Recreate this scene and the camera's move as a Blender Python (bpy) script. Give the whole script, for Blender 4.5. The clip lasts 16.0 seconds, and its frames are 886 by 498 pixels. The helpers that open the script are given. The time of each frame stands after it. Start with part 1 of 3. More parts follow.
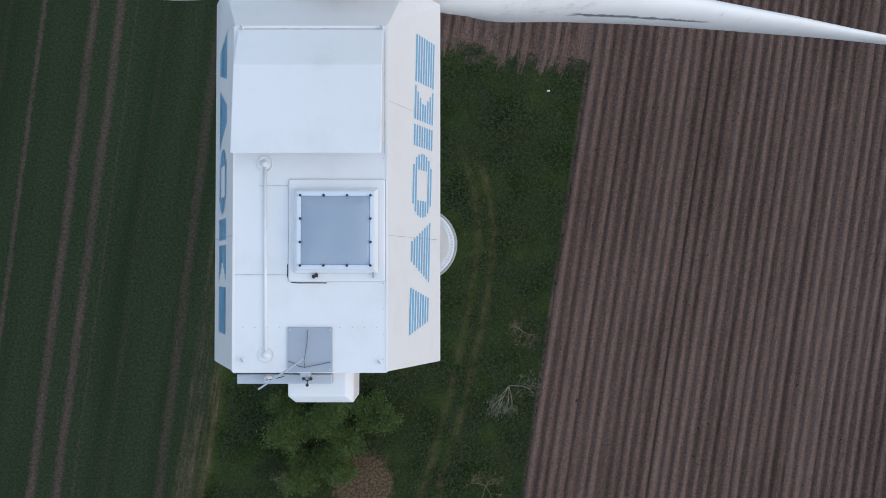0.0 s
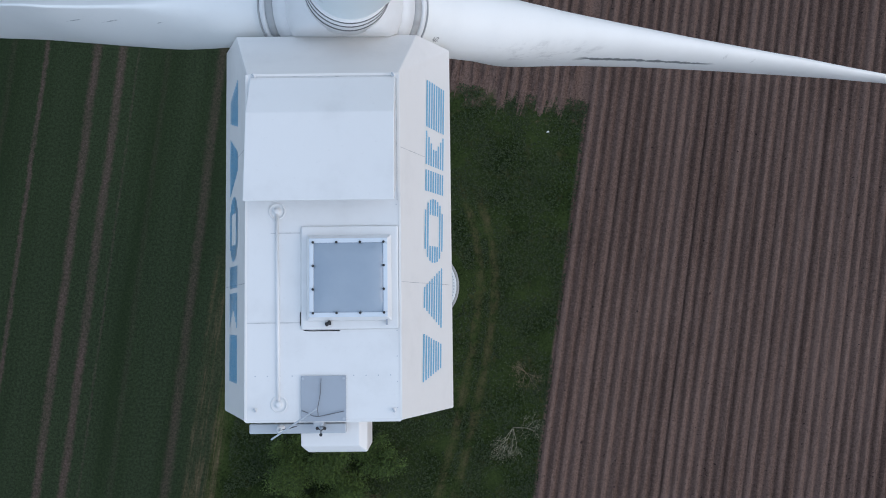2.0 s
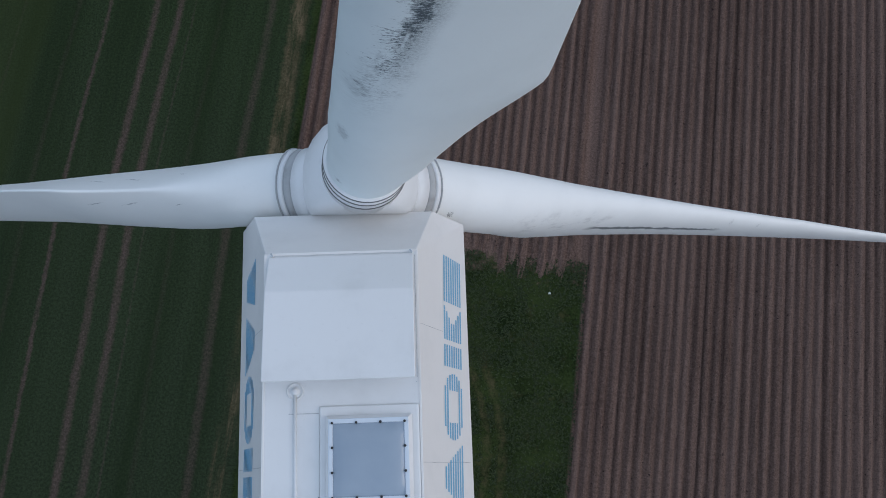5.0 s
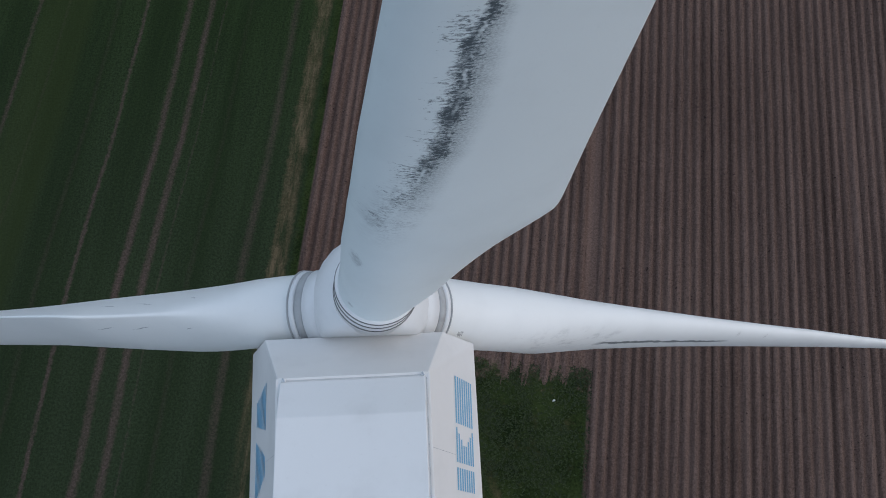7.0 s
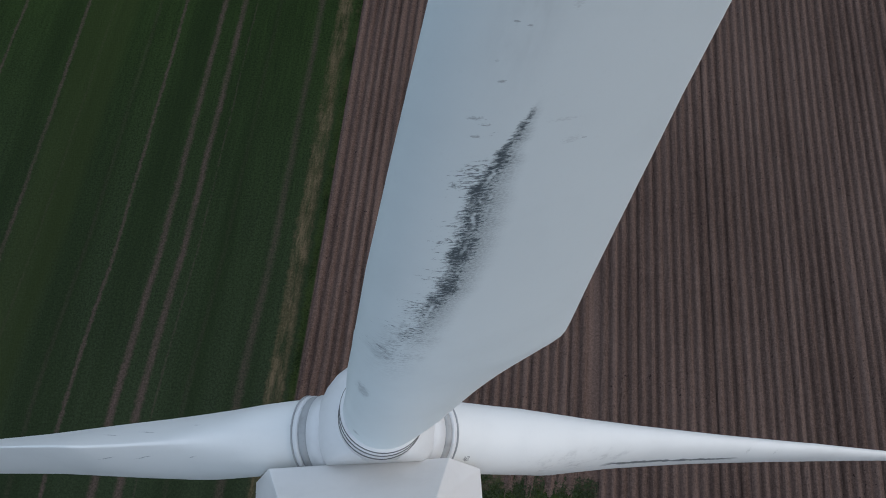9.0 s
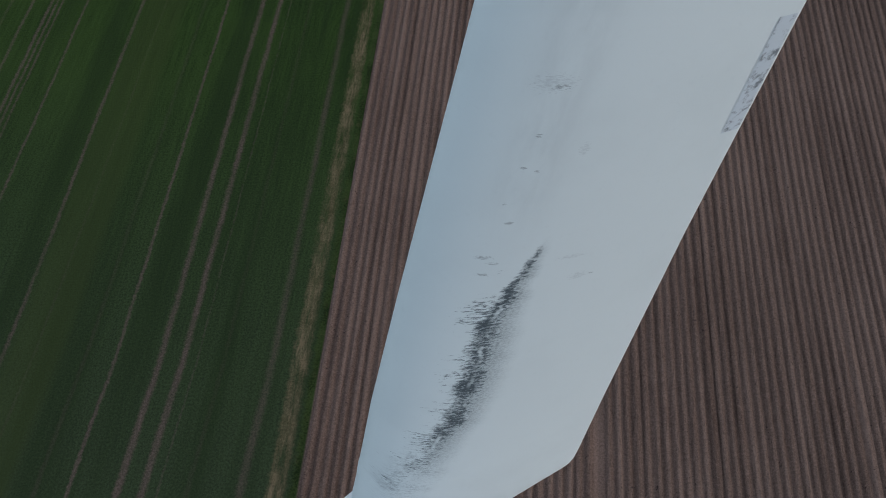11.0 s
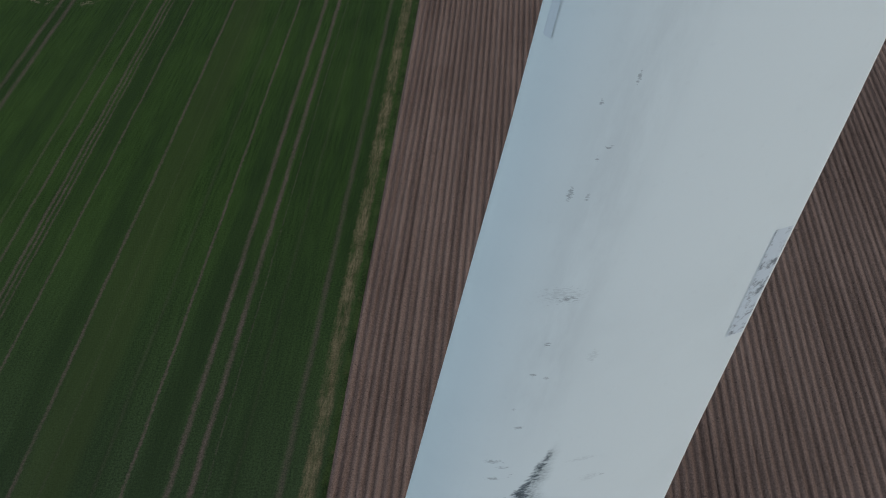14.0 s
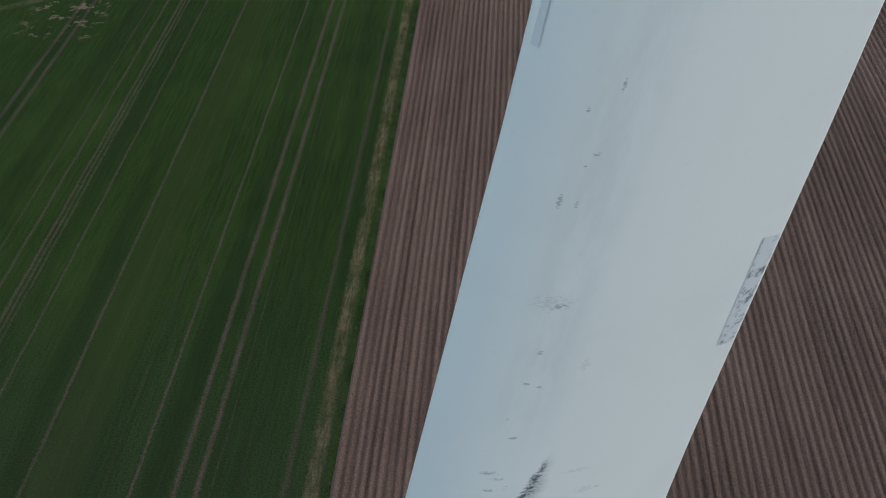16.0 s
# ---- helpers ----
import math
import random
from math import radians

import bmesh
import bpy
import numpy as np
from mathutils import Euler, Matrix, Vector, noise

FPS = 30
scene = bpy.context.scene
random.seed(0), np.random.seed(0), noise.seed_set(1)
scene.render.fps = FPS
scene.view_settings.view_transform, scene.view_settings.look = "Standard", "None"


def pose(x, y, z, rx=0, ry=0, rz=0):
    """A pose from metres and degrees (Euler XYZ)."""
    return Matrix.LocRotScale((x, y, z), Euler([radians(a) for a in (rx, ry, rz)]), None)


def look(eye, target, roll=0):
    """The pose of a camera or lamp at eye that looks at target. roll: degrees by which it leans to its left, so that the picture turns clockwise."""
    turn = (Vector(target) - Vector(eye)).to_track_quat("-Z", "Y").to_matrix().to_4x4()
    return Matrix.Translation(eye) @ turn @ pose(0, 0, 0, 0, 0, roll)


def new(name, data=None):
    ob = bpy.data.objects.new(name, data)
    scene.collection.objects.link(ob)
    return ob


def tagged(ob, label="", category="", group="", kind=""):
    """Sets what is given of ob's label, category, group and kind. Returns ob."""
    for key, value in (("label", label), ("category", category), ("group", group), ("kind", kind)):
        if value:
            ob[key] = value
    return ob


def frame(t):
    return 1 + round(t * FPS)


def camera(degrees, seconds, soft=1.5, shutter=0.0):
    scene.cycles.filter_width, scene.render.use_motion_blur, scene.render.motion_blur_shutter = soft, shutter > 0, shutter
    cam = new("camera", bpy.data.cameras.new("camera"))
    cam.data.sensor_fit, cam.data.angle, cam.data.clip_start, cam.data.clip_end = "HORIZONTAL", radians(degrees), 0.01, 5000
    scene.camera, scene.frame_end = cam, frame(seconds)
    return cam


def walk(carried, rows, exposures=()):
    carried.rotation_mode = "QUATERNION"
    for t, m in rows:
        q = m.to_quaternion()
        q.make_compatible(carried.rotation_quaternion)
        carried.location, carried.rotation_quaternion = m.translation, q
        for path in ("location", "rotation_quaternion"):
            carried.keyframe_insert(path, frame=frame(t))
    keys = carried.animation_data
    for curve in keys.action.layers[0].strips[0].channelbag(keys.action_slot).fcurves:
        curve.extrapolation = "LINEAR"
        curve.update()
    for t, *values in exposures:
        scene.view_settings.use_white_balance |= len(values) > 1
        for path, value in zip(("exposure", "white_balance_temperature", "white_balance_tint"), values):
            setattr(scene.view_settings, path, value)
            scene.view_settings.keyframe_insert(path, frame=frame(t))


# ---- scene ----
# Camera: seconds, place, tilt from straight down, roll, yaw
cam = camera(51.9, 16.0, 0.95)
SIZE = 4 / 3  # lengths below are in units of 0.75 m, the pitch of the soil ridges over 0.5635
PATH = [
    (0, 1.591, -1.707, 50.974, 1.53, 0.26, 0.46),
    (0.5, 1.544, -1.701, 50.981, 1.52, 0.18, 0.37),
    (1, 1.497, -1.695, 50.984, 1.52, 1.15, -0.80),
    (1.5, 1.452, -1.666, 50.940, 2.39, 1.39, -1.15),
    (2, 1.412, -1.641, 50.907, 4.07, 0.98, -0.93),
    (2.5, 1.369, -1.615, 50.878, 5.74, 0.64, -0.78),
    (3, 1.325, -1.586, 50.854, 7.41, 0.31, -0.69),
    (3.5, 1.288, -1.550, 50.847, 9.07, 0.14, -0.70),
    (4, 1.242, -1.518, 50.811, 10.77, 0.16, -0.89),
    (6.5, 1.045, -1.299, 50.872, 19.05, -0.51, -1.36),
    (7, 1.014, -1.243, 50.927, 20.66, -0.61, -1.42),
    (7.5, 0.985, -1.188, 50.969, 22.32, -0.70, -1.56),
    (8, 0.963, -1.136, 51.013, 23.97, -0.81, -1.64),
    (8.5, 0.955, -1.089, 51.047, 25.65, -0.92, -1.70),
    (9, 0.951, -1.033, 51.065, 27.26, -0.98, -1.78),
    (11.5, 0.899, -0.847, 51.194, 35.62, -1.30, -2.14),
    (12, 0.889, -0.825, 51.216, 37.33, -1.29, -2.18),
    (12.5, 0.883, -0.808, 51.240, 39.10, -1.32, -2.21),
    (13, 0.874, -0.791, 51.275, 40.81, -1.33, -2.32),
    (13.5, 0.868, -0.780, 51.309, 42.56, -1.33, -2.39),
    (14, 0.871, -0.765, 51.336, 44.58, -1.39, -2.46),
    (14.5, 0.880, -0.744, 51.346, 46.22, -1.40, -2.57),
    (15, 0.895, -0.713, 51.339, 46.48, -1.43, -2.74),
    (15.5, 0.901, -0.696, 51.334, 46.49, -1.50, -2.84),
    (16, 0.880, -0.885, 51.319, 46.48, -1.57, -2.82),
]
EXPOSURES = [(0.0, 0.10, 6090, 10), (1.5, 0.04, 6040, 10), (2.7, -0.09, 5990, 10), (4.0, -0.33, 5930, 10), (7.0, -0.31, 6110, 10), (9.2, -0.28, 6230, 9), (11.5, -0.03, 6410, 7), (13.0, 0.01, 6480, 6), (16.0, 0.06, 6560, 5)]


def drone(x, y, z, tilt, roll, yaw):
    return pose(x * SIZE, y * SIZE, z * SIZE, 0, 0, yaw) @ pose(0, 0, 0, tilt, 0, 0) @ pose(0, 0, 0, 0, 0, roll)


walk(cam, [(t, drone(*p)) for t, *p in PATH], EXPOSURES)

# ---- light: an even bright overcast, with soft warm light low from the right ----
SUN_EL, SUN_AZ = radians(30), radians(99)
world = bpy.data.worlds.new("world")
scene.world = world
world.use_nodes = True
wn, wl = world.node_tree.nodes, world.node_tree.links
sky = wn.new("ShaderNodeTexSky")
sky.sky_type, sky.sun_disc = "NISHITA", False
sky.sun_elevation, sky.sun_rotation = SUN_EL, SUN_AZ
sky.air_density, sky.dust_density, sky.ozone_density = 1.0, 2.0, 1.0
cover = wn.new("ShaderNodeMix")
cover.data_type = "RGBA"
cover.inputs[0].default_value = 0.86  # share of the sky that is cloud
cover.inputs[7].default_value = (6.0, 7.12, 8.72, 1)
wl.new(sky.outputs[0], cover.inputs[6])
wl.new(cover.outputs[2], wn["Background"].inputs[0])
wn["Background"].inputs[1].default_value = 0.12
sun = new("sun", bpy.data.lights.new("sun", "SUN"))
sun.data.energy, sun.data.angle, sun.data.color = 1.22, radians(50), (1.0, 0.84, 0.70)
sun.matrix_world = look((60 * math.cos(SUN_EL) * math.sin(SUN_AZ), 60 * math.cos(SUN_EL) * math.cos(SUN_AZ), 60 * math.sin(SUN_EL)), (0, 0, 0))

# ---- materials ----
PHI = radians(8.0)  # the crop rows lean this much from the nacelle's axis
E_U = Vector((math.cos(PHI), -math.sin(PHI), 0))
E_V = Vector((math.sin(PHI), math.cos(PHI), 0))


def at_row(u, v, z=0.0):
    return E_U * u + E_V * v + Vector((0, 0, z))


class Mat:
    """A node material, with short ways to add nodes."""

    def __init__(self, name, rough=0.6, metal=0.0, spec=0.5):
        self.m = bpy.data.materials.new(name)
        self.m.use_nodes = True
        self.n, self.l = self.m.node_tree.nodes, self.m.node_tree.links
        self.b = self.n["Principled BSDF"]
        self.b.inputs["Roughness"].default_value = rough
        self.b.inputs["Metallic"].default_value = metal
        self.b.inputs["Specular IOR Level"].default_value = spec

    def put(self, sock, v):
        if isinstance(v, bpy.types.NodeSocket):
            self.l.new(v, sock)
        elif isinstance(v, (tuple, list)) and len(v) == 3 and sock.type == "RGBA":
            sock.default_value = (*v, 1)
        else:
            sock.default_value = v

    def math(self, op, a, b=0.0, c=0.0, clamp=False):
        n = self.n.new("ShaderNodeMath")
        n.operation, n.use_clamp = op, clamp
        for s, v in zip(n.inputs, (a, b, c)):
            self.put(s, v)
        return n.outputs[0]

    def step(self, x, a, b):
        n = self.n.new("ShaderNodeMapRange")
        n.interpolation_type = "SMOOTHSTEP"
        for s, v in zip(n.inputs, (x, a, b, 0.0, 1.0)):
            self.put(s, v)
        return n.outputs[0]

    def mix(self, f, a, b):
        n = self.n.new("ShaderNodeMix")
        n.data_type = "RGBA"
        self.put(n.inputs[0], f), self.put(n.inputs[6], a), self.put(n.inputs[7], b)
        return n.outputs[2]

    def place(self):
        return self.unit(self.n.new("ShaderNodeNewGeometry").outputs["Position"])

    def local(self):
        return self.unit(self.n.new("ShaderNodeTexCoord").outputs["Object"])

    def unit(self, v):
        n = self.n.new("ShaderNodeVectorMath")
        n.operation = "SCALE"
        self.put(n.inputs[0], v)
        n.inputs["Scale"].default_value = 1 / SIZE
        return n.outputs[0]

    def split(self, v):
        n = self.n.new("ShaderNodeSeparateXYZ")
        self.put(n.inputs[0], v)
        return n.outputs

    def join(self, x, y, z):
        n = self.n.new("ShaderNodeCombineXYZ")
        for s, v in zip(n.inputs, (x, y, z)):
            self.put(s, v)
        return n.outputs[0]

    def dot(self, v, w):
        n = self.n.new("ShaderNodeVectorMath")
        n.operation = "DOT_PRODUCT"
        self.put(n.inputs[0], v)
        n.inputs[1].default_value = w
        return n.outputs["Value"]

    def noise(self, v, scale, detail=4, rough=0.55):
        n = self.n.new("ShaderNodeTexNoise")
        self.put(n.inputs["Vector"], v)
        n.inputs["Scale"].default_value, n.inputs["Detail"].default_value, n.inputs["Roughness"].default_value = scale, detail, rough
        return n.outputs["Fac"]

    def ramp(self, f, stops, mode="LINEAR"):
        n = self.n.new("ShaderNodeValToRGB")
        r = n.color_ramp
        r.interpolation = mode
        while len(r.elements) < len(stops):
            r.elements.new(0.5)
        for e, (p, c) in zip(r.elements, stops):
            e.position = p
            e.color = (c, c, c, 1) if isinstance(c, (int, float)) else (*c, 1)
        self.put(n.inputs[0], f)
        return n.outputs[0]

    def bump(self, h, strength, dist):
        n = self.n.new("ShaderNodeBump")
        n.inputs["Strength"].default_value, n.inputs["Distance"].default_value = strength, dist * SIZE
        self.put(n.inputs["Height"], h)
        self.l.new(n.outputs[0], self.b.inputs["Normal"])

    def color(self, c):
        self.put(self.b.inputs["Base Color"], c)
        return self.m


def paint(name, base, dirt=(0.45, 0.45, 0.44), rough=0.45, amount=0.25, scale=1.5):
    """Weathered paint: faint clouds of grime and fine specks."""
    m = Mat(name, rough)
    p = m.local()
    cloud = m.noise(p, scale, 5, 0.6)
    fine = m.noise(p, scale * 14, 3)
    f = m.math("MULTIPLY", m.step(cloud, 0.45, 0.8), amount)
    f = m.math("ADD", f, m.math("MULTIPLY", m.step(fine, 0.62, 0.78), amount * 0.5))
    m.bump(m.noise(p, scale * 6, 2), 0.06, 0.01)
    m.put(m.b.inputs["Roughness"], m.math("MULTIPLY_ADD", cloud, 0.25, rough - 0.1))
    return m.color(m.mix(f, base, dirt))


WHITE = paint("white_paint", (0.71, 0.715, 0.71))
CREAM = paint("white_gelcoat", (0.73, 0.72, 0.70), amount=0.18)
CABLE = paint("grey_cable_sheath", (0.10, 0.11, 0.12), (0.2, 0.2, 0.2), 0.6)
GREY = paint("grey_paint", (0.33, 0.37, 0.42), (0.22, 0.22, 0.22), 0.5)
STEEL = paint("galvanised_steel", (0.42, 0.46, 0.50), (0.25, 0.25, 0.26), 0.4)
BLACK = paint("black_rubber", (0.02, 0.02, 0.022), (0.05, 0.05, 0.05), 0.6)
BLUE = paint("blue_lettering_paint", (0.15, 0.40, 0.60), (0.32, 0.50, 0.62), 0.5, 0.4, 3)
SEAL = paint("grey_seal", (0.40, 0.41, 0.41), (0.16, 0.15, 0.13), 0.6, 0.5, 3)
RUBBER = paint("dark_rubber_seal", (0.11, 0.11, 0.11), (0.05, 0.05, 0.05), 0.7, 0.5, 3)
CONCRETE = paint("concrete", (0.30, 0.30, 0.29), (0.18, 0.18, 0.17), 0.9, 0.5)
SEAM = paint("sealed_joint", (0.50, 0.51, 0.52), (0.12, 0.12, 0.12), 0.7, 1.0, 5)


def gelcoat(name, clean=(0.778, 0.785, 0.765), dull=(0.61, 0.62, 0.605)):
    """White blade gelcoat with faint clouds of grime; gives the material, its place sockets and its colour."""
    m = Mat(name, 0.5)
    x, y, z = m.split(m.local())
    p = m.join(x, y, z)
    cloud = m.math("MULTIPLY", m.step(m.noise(p, 1.4, 5), 0.42, 0.72), 0.16)
    fine = m.math("MULTIPLY", m.step(m.noise(p, 22.0, 3), 0.60, 0.76), 0.10)
    base = m.mix(m.math("ADD", cloud, fine), clean, dull)
    return m, x, y, z, base


def below(m, v, a, b):
    return m.math("SUBTRACT", 1.0, m.step(v, a, b))


def mark(m, x, z, x0, z0, w, h, rough):
    """A small ragged blot round (x0, z0)."""
    d = m.math("ADD", m.math("POWER", m.math("DIVIDE", m.math("SUBTRACT", x, x0), w), 2.0), m.math("POWER", m.math("DIVIDE", m.math("SUBTRACT", z, z0), h), 2.0))
    return below(m, m.math("MULTIPLY_ADD", rough, 9.0, d), 0.5, 1.9)


def raised_blade_material():
    """Gelcoat with a long sooty stain on the downwind face: dashes along the chord, a dark core, a soft haze behind it."""
    m, x, y, z, base = gelcoat("stained_gelcoat", (0.725, 0.782, 0.78), (0.57, 0.62, 0.62))
    back = below(m, y, -0.05, 0.03)
    mid = m.math("MINIMUM", m.math("MULTIPLY_ADD", m.math("SUBTRACT", z, 4.25), 0.20, -0.27), 0.0)
    mid = m.math("MULTIPLY_ADD", m.math("MAXIMUM", m.math("SUBTRACT", z, 7.0), 0.0), 0.21, mid)
    wander = m.math("MULTIPLY", m.math("SUBTRACT", m.noise(m.join(0.0, 3.0, z), 3.2, 4, 0.65), 0.5), 0.17)
    off = m.math("SUBTRACT", m.math("SUBTRACT", x, mid), wander)
    along = m.math("MULTIPLY", m.math("MULTIPLY", m.step(z, 3.9, 5.3), below(m, z, 7.45, 7.95)), back)
    taper = m.math("MULTIPLY_ADD", below(m, z, 6.6, 7.9), 0.75, 0.25)  # the stain narrows outwards
    offn = m.math("DIVIDE", off, taper)
    # dashes that run along the chord, slightly aslant
    zs = m.math("MULTIPLY_ADD", x, -0.22, z)
    dash = m.noise(m.join(m.math("MULTIPLY", x, 14.0), 0.0, m.math("MULTIPLY", zs, 42.0)), 1.0, 6, 0.72)
    grit = m.noise(m.join(m.math("MULTIPLY", x, 38.0), 2.0, m.math("MULTIPLY", zs, 60.0)), 1.0, 5, 0.75)
    lump = m.noise(m.join(m.math("MULTIPLY", x, 3.5), 4.0, m.math("MULTIPLY", z, 3.2)), 1.0, 3, 0.6)
    tex = m.math("MULTIPLY_ADD", dash, 0.55, m.math("MULTIPLY", grit, 0.45))
    tex = m.math("MULTIPLY_ADD", m.math("SUBTRACT", lump, 0.5), 0.35, tex)
    core = m.math("MULTIPLY", m.math("MULTIPLY", m.step(offn, -0.15, 0.0), below(m, offn, 0.01, 0.17)), along)
    dark = m.math("MULTIPLY", m.step(m.math("MULTIPLY_ADD", core, 0.30, m.math("MULTIPLY_ADD", m.math("SUBTRACT", tex, 0.5), 1.9, 0.5)), 0.50, 0.86), m.step(core, 0.02, 0.3))
    # loose dashes in front of the core, in clumps
    ahead = m.math("MULTIPLY", m.math("MULTIPLY", m.step(off, -0.38, -0.10), below(m, off, -0.06, 0.02)), m.math("MULTIPLY", m.math("MULTIPLY", m.step(z, 3.5, 4.4), below(m, z, 7.2, 7.9)), back))
    clump = m.step(m.noise(m.join(0.0, 5.0, z), 2.6, 3, 0.6), 0.42, 0.58)
    dashes = m.math("MULTIPLY", m.step(m.math("MULTIPLY_ADD", m.math("MULTIPLY", ahead, clump), 0.16, m.math("MULTIPLY_ADD", dash, 0.8, m.math("MULTIPLY", grit, 0.2))), 0.628, 0.715), m.step(ahead, 0.03, 0.3))
    # soft grey haze behind the core, broken by fine grit
    haze = m.math("MULTIPLY", m.math("MULTIPLY", m.step(offn, -0.06, 0.05), below(m, offn, 0.05, 0.32)), along)
    haze = m.math("MULTIPLY", haze, m.math("MULTIPLY_ADD", m.step(grit, 0.38, 0.68), 0.60, 0.26))
    foot = m.math("MULTIPLY", m.math("MULTIPLY", m.math("MULTIPLY", m.step(off, -0.25, -0.02), below(m, off, 0.05, 0.34)), m.math("MULTIPLY", m.step(z, 3.4, 4.3), below(m, z, 4.7, 5.6))), m.math("MULTIPLY", m.step(tex, 0.42, 0.66), back))
    soot = m.math("MAXIMUM", m.math("MAXIMUM", m.math("MULTIPLY", dark, 0.95), m.math("MULTIPLY", dashes, 0.78)), m.math("MAXIMUM", m.math("MULTIPLY", haze, 0.92), m.math("MULTIPLY", foot, 0.72)))
    # bare scratches along the core
    scratch = m.math("MULTIPLY", below(m, m.math("ABSOLUTE", m.math("ADD", m.math("SUBTRACT", off, 0.015), m.math("MULTIPLY", m.math("SUBTRACT", grit, 0.5), 0.04))), 0.006, 0.02), m.step(m.noise(m.join(0.0, 9.0, z), 2.3, 2), 0.50, 0.60))
    soot = m.math("MULTIPLY", soot, m.math("MULTIPLY_ADD", scratch, -0.7, 1.0))
    # single marks: place along the chord and the span, half width, half height
    rough = m.math("SUBTRACT", m.noise(m.join(m.math("MULTIPLY", x, 36.0), 1.0, m.math("MULTIPLY", z, 120.0)), 1.0, 3, 0.65), 0.40)
    blots = None
    for x0, z0, w, h in ((-0.46, 2.95, 0.045, 0.13), (-0.42, 1.27, 0.03, 0.05), (-0.063, 9.11, 0.045, 0.016), (-0.206, 9.746, 0.014, 0.035), (-0.132, 9.735, 0.010, 0.018), (-0.088, 8.777, 0.018, 0.018),
                         (-0.114, 8.536, 0.022, 0.012), (-0.034, 8.505, 0.015, 0.012), (-0.087, 8.062, 0.022, 0.016), (-0.147, 8.233, 0.012, 0.012), (-0.197, 10.208, 0.008, 0.014), (-0.147, 9.94, 0.009, 0.014),
                         (-0.089, 10.331, 0.008, 0.03), (0.593, 7.405, 0.016, 0.014), (-0.111, 10.0, 0.016, 0.010), (-0.16, 7.72, 0.05, 0.02), (-0.10, 7.66, 0.035, 0.016), (-0.13, 7.54, 0.045, 0.016)):
        b = mark(m, x, z, x0, z0, w, h, rough)
        blots = b if blots is None else m.math("MAXIMUM", blots, b)
    faint = None
    for x0, z0, w, h in ((0.50, 7.41, 0.06, 0.04), (0.39, 7.65, 0.09, 0.02), (0.182, 8.66, 0.03, 0.05), (-0.10, 9.13, 0.10, 0.06)):
        b = mark(m, x, z, x0, z0, w, h, rough)
        faint = b if faint is None else m.math("MAXIMUM", faint, b)
    # dull film over the middle of the outer blade
    film = m.math("MULTIPLY", below(m, m.math("ABSOLUTE", m.math("ADD", x, 0.06)), 0.02, 0.26), m.math("MULTIPLY", m.math("MULTIPLY", back, m.step(z, 7.6, 8.6)), m.step(m.noise(m.join(m.math("MULTIPLY", x, 4.0), 0.0, m.math("MULTIPLY", z, 1.1)), 1.0, 5, 0.65), 0.34, 0.66)))
    base = m.mix(m.math("MULTIPLY", film, 0.25), base, (0.40, 0.43, 0.44))
    base = m.mix(m.math("MULTIPLY", m.math("MULTIPLY", faint, back), 0.22), base, (0.25, 0.27, 0.28))
    base = m.mix(m.math("MULTIPLY", m.math("MULTIPLY", blots, back), 0.52), base, (0.10, 0.115, 0.12))
    base = m.mix(soot, base, (0.030, 0.048, 0.060))
    m.put(m.b.inputs["Roughness"], m.math("MULTIPLY_ADD", soot, 0.3, 0.52))
    return m.color(base)


def cracked_blade_material():
    """Gelcoat with a thin dark wavy line along the middle and smudges near the root."""
    m, x, y, z, base = gelcoat("cracked_gelcoat")
    back = below(m, y, -0.05, 0.03)
    wave = m.math("MULTIPLY", m.math("SUBTRACT", m.noise(m.join(0.0, 1.0, z), 2.4, 3, 0.6), 0.5), 0.13)
    off = m.math("SUBTRACT", m.math("ADD", x, 0.13), wave)
    width = m.math("MULTIPLY_ADD", m.noise(m.join(0.0, 6.0, z), 4.0, 3), 0.15, -0.024)
    line = m.math("MULTIPLY", below(m, m.math("DIVIDE", m.math("ABSOLUTE", off), m.math("MAXIMUM", width, 0.004)), 0.5, 1.2), m.math("MULTIPLY", m.step(z, 4.2, 4.6), below(m, z, 7.5, 8.2)))
    smear = m.noise(m.join(m.math("MULTIPLY", x, 7.0), 3.0, m.math("MULTIPLY_ADD", x, 3.0, m.math("MULTIPLY", z, 3.0))), 1.0, 6, 0.72)
    smudge = m.math("MULTIPLY", m.step(smear, 0.48, 0.70), m.math("MULTIPLY", m.math("MULTIPLY", m.step(z, 1.9, 3.0), below(m, z, 4.0, 5.2)), m.math("MULTIPLY", m.step(x, -0.52, -0.38), below(m, x, -0.18, 0.05))))
    rough = m.math("SUBTRACT", m.noise(m.join(m.math("MULTIPLY", x, 40.0), 1.0, m.math("MULTIPLY", z, 40.0)), 1.0, 3, 0.65), 0.42)
    spots = m.math("MAXIMUM", mark(m, x, z, -0.33, 1.27, 0.035, 0.05, rough), m.math("MULTIPLY", m.math("MAXIMUM", mark(m, x, z, -0.40, 8.05, 0.05, 0.05, rough), mark(m, x, z, -0.37, 9.0, 0.05, 0.04, rough)), 0.3))
    base = m.mix(m.math("MULTIPLY", m.math("MULTIPLY", smudge, back), 0.45), base, (0.24, 0.25, 0.25))
    base = m.mix(m.math("MULTIPLY", m.math("MULTIPLY", line, back), 0.85), base, (0.06, 0.075, 0.08))
    base = m.mix(m.math("MULTIPLY", m.math("MULTIPLY", spots, back), 0.8), base, (0.12, 0.13, 0.13))
    m.put(m.b.inputs["Roughness"], m.math("MULTIPLY_ADD", line, 0.3, 0.52))
    return m.color(base)


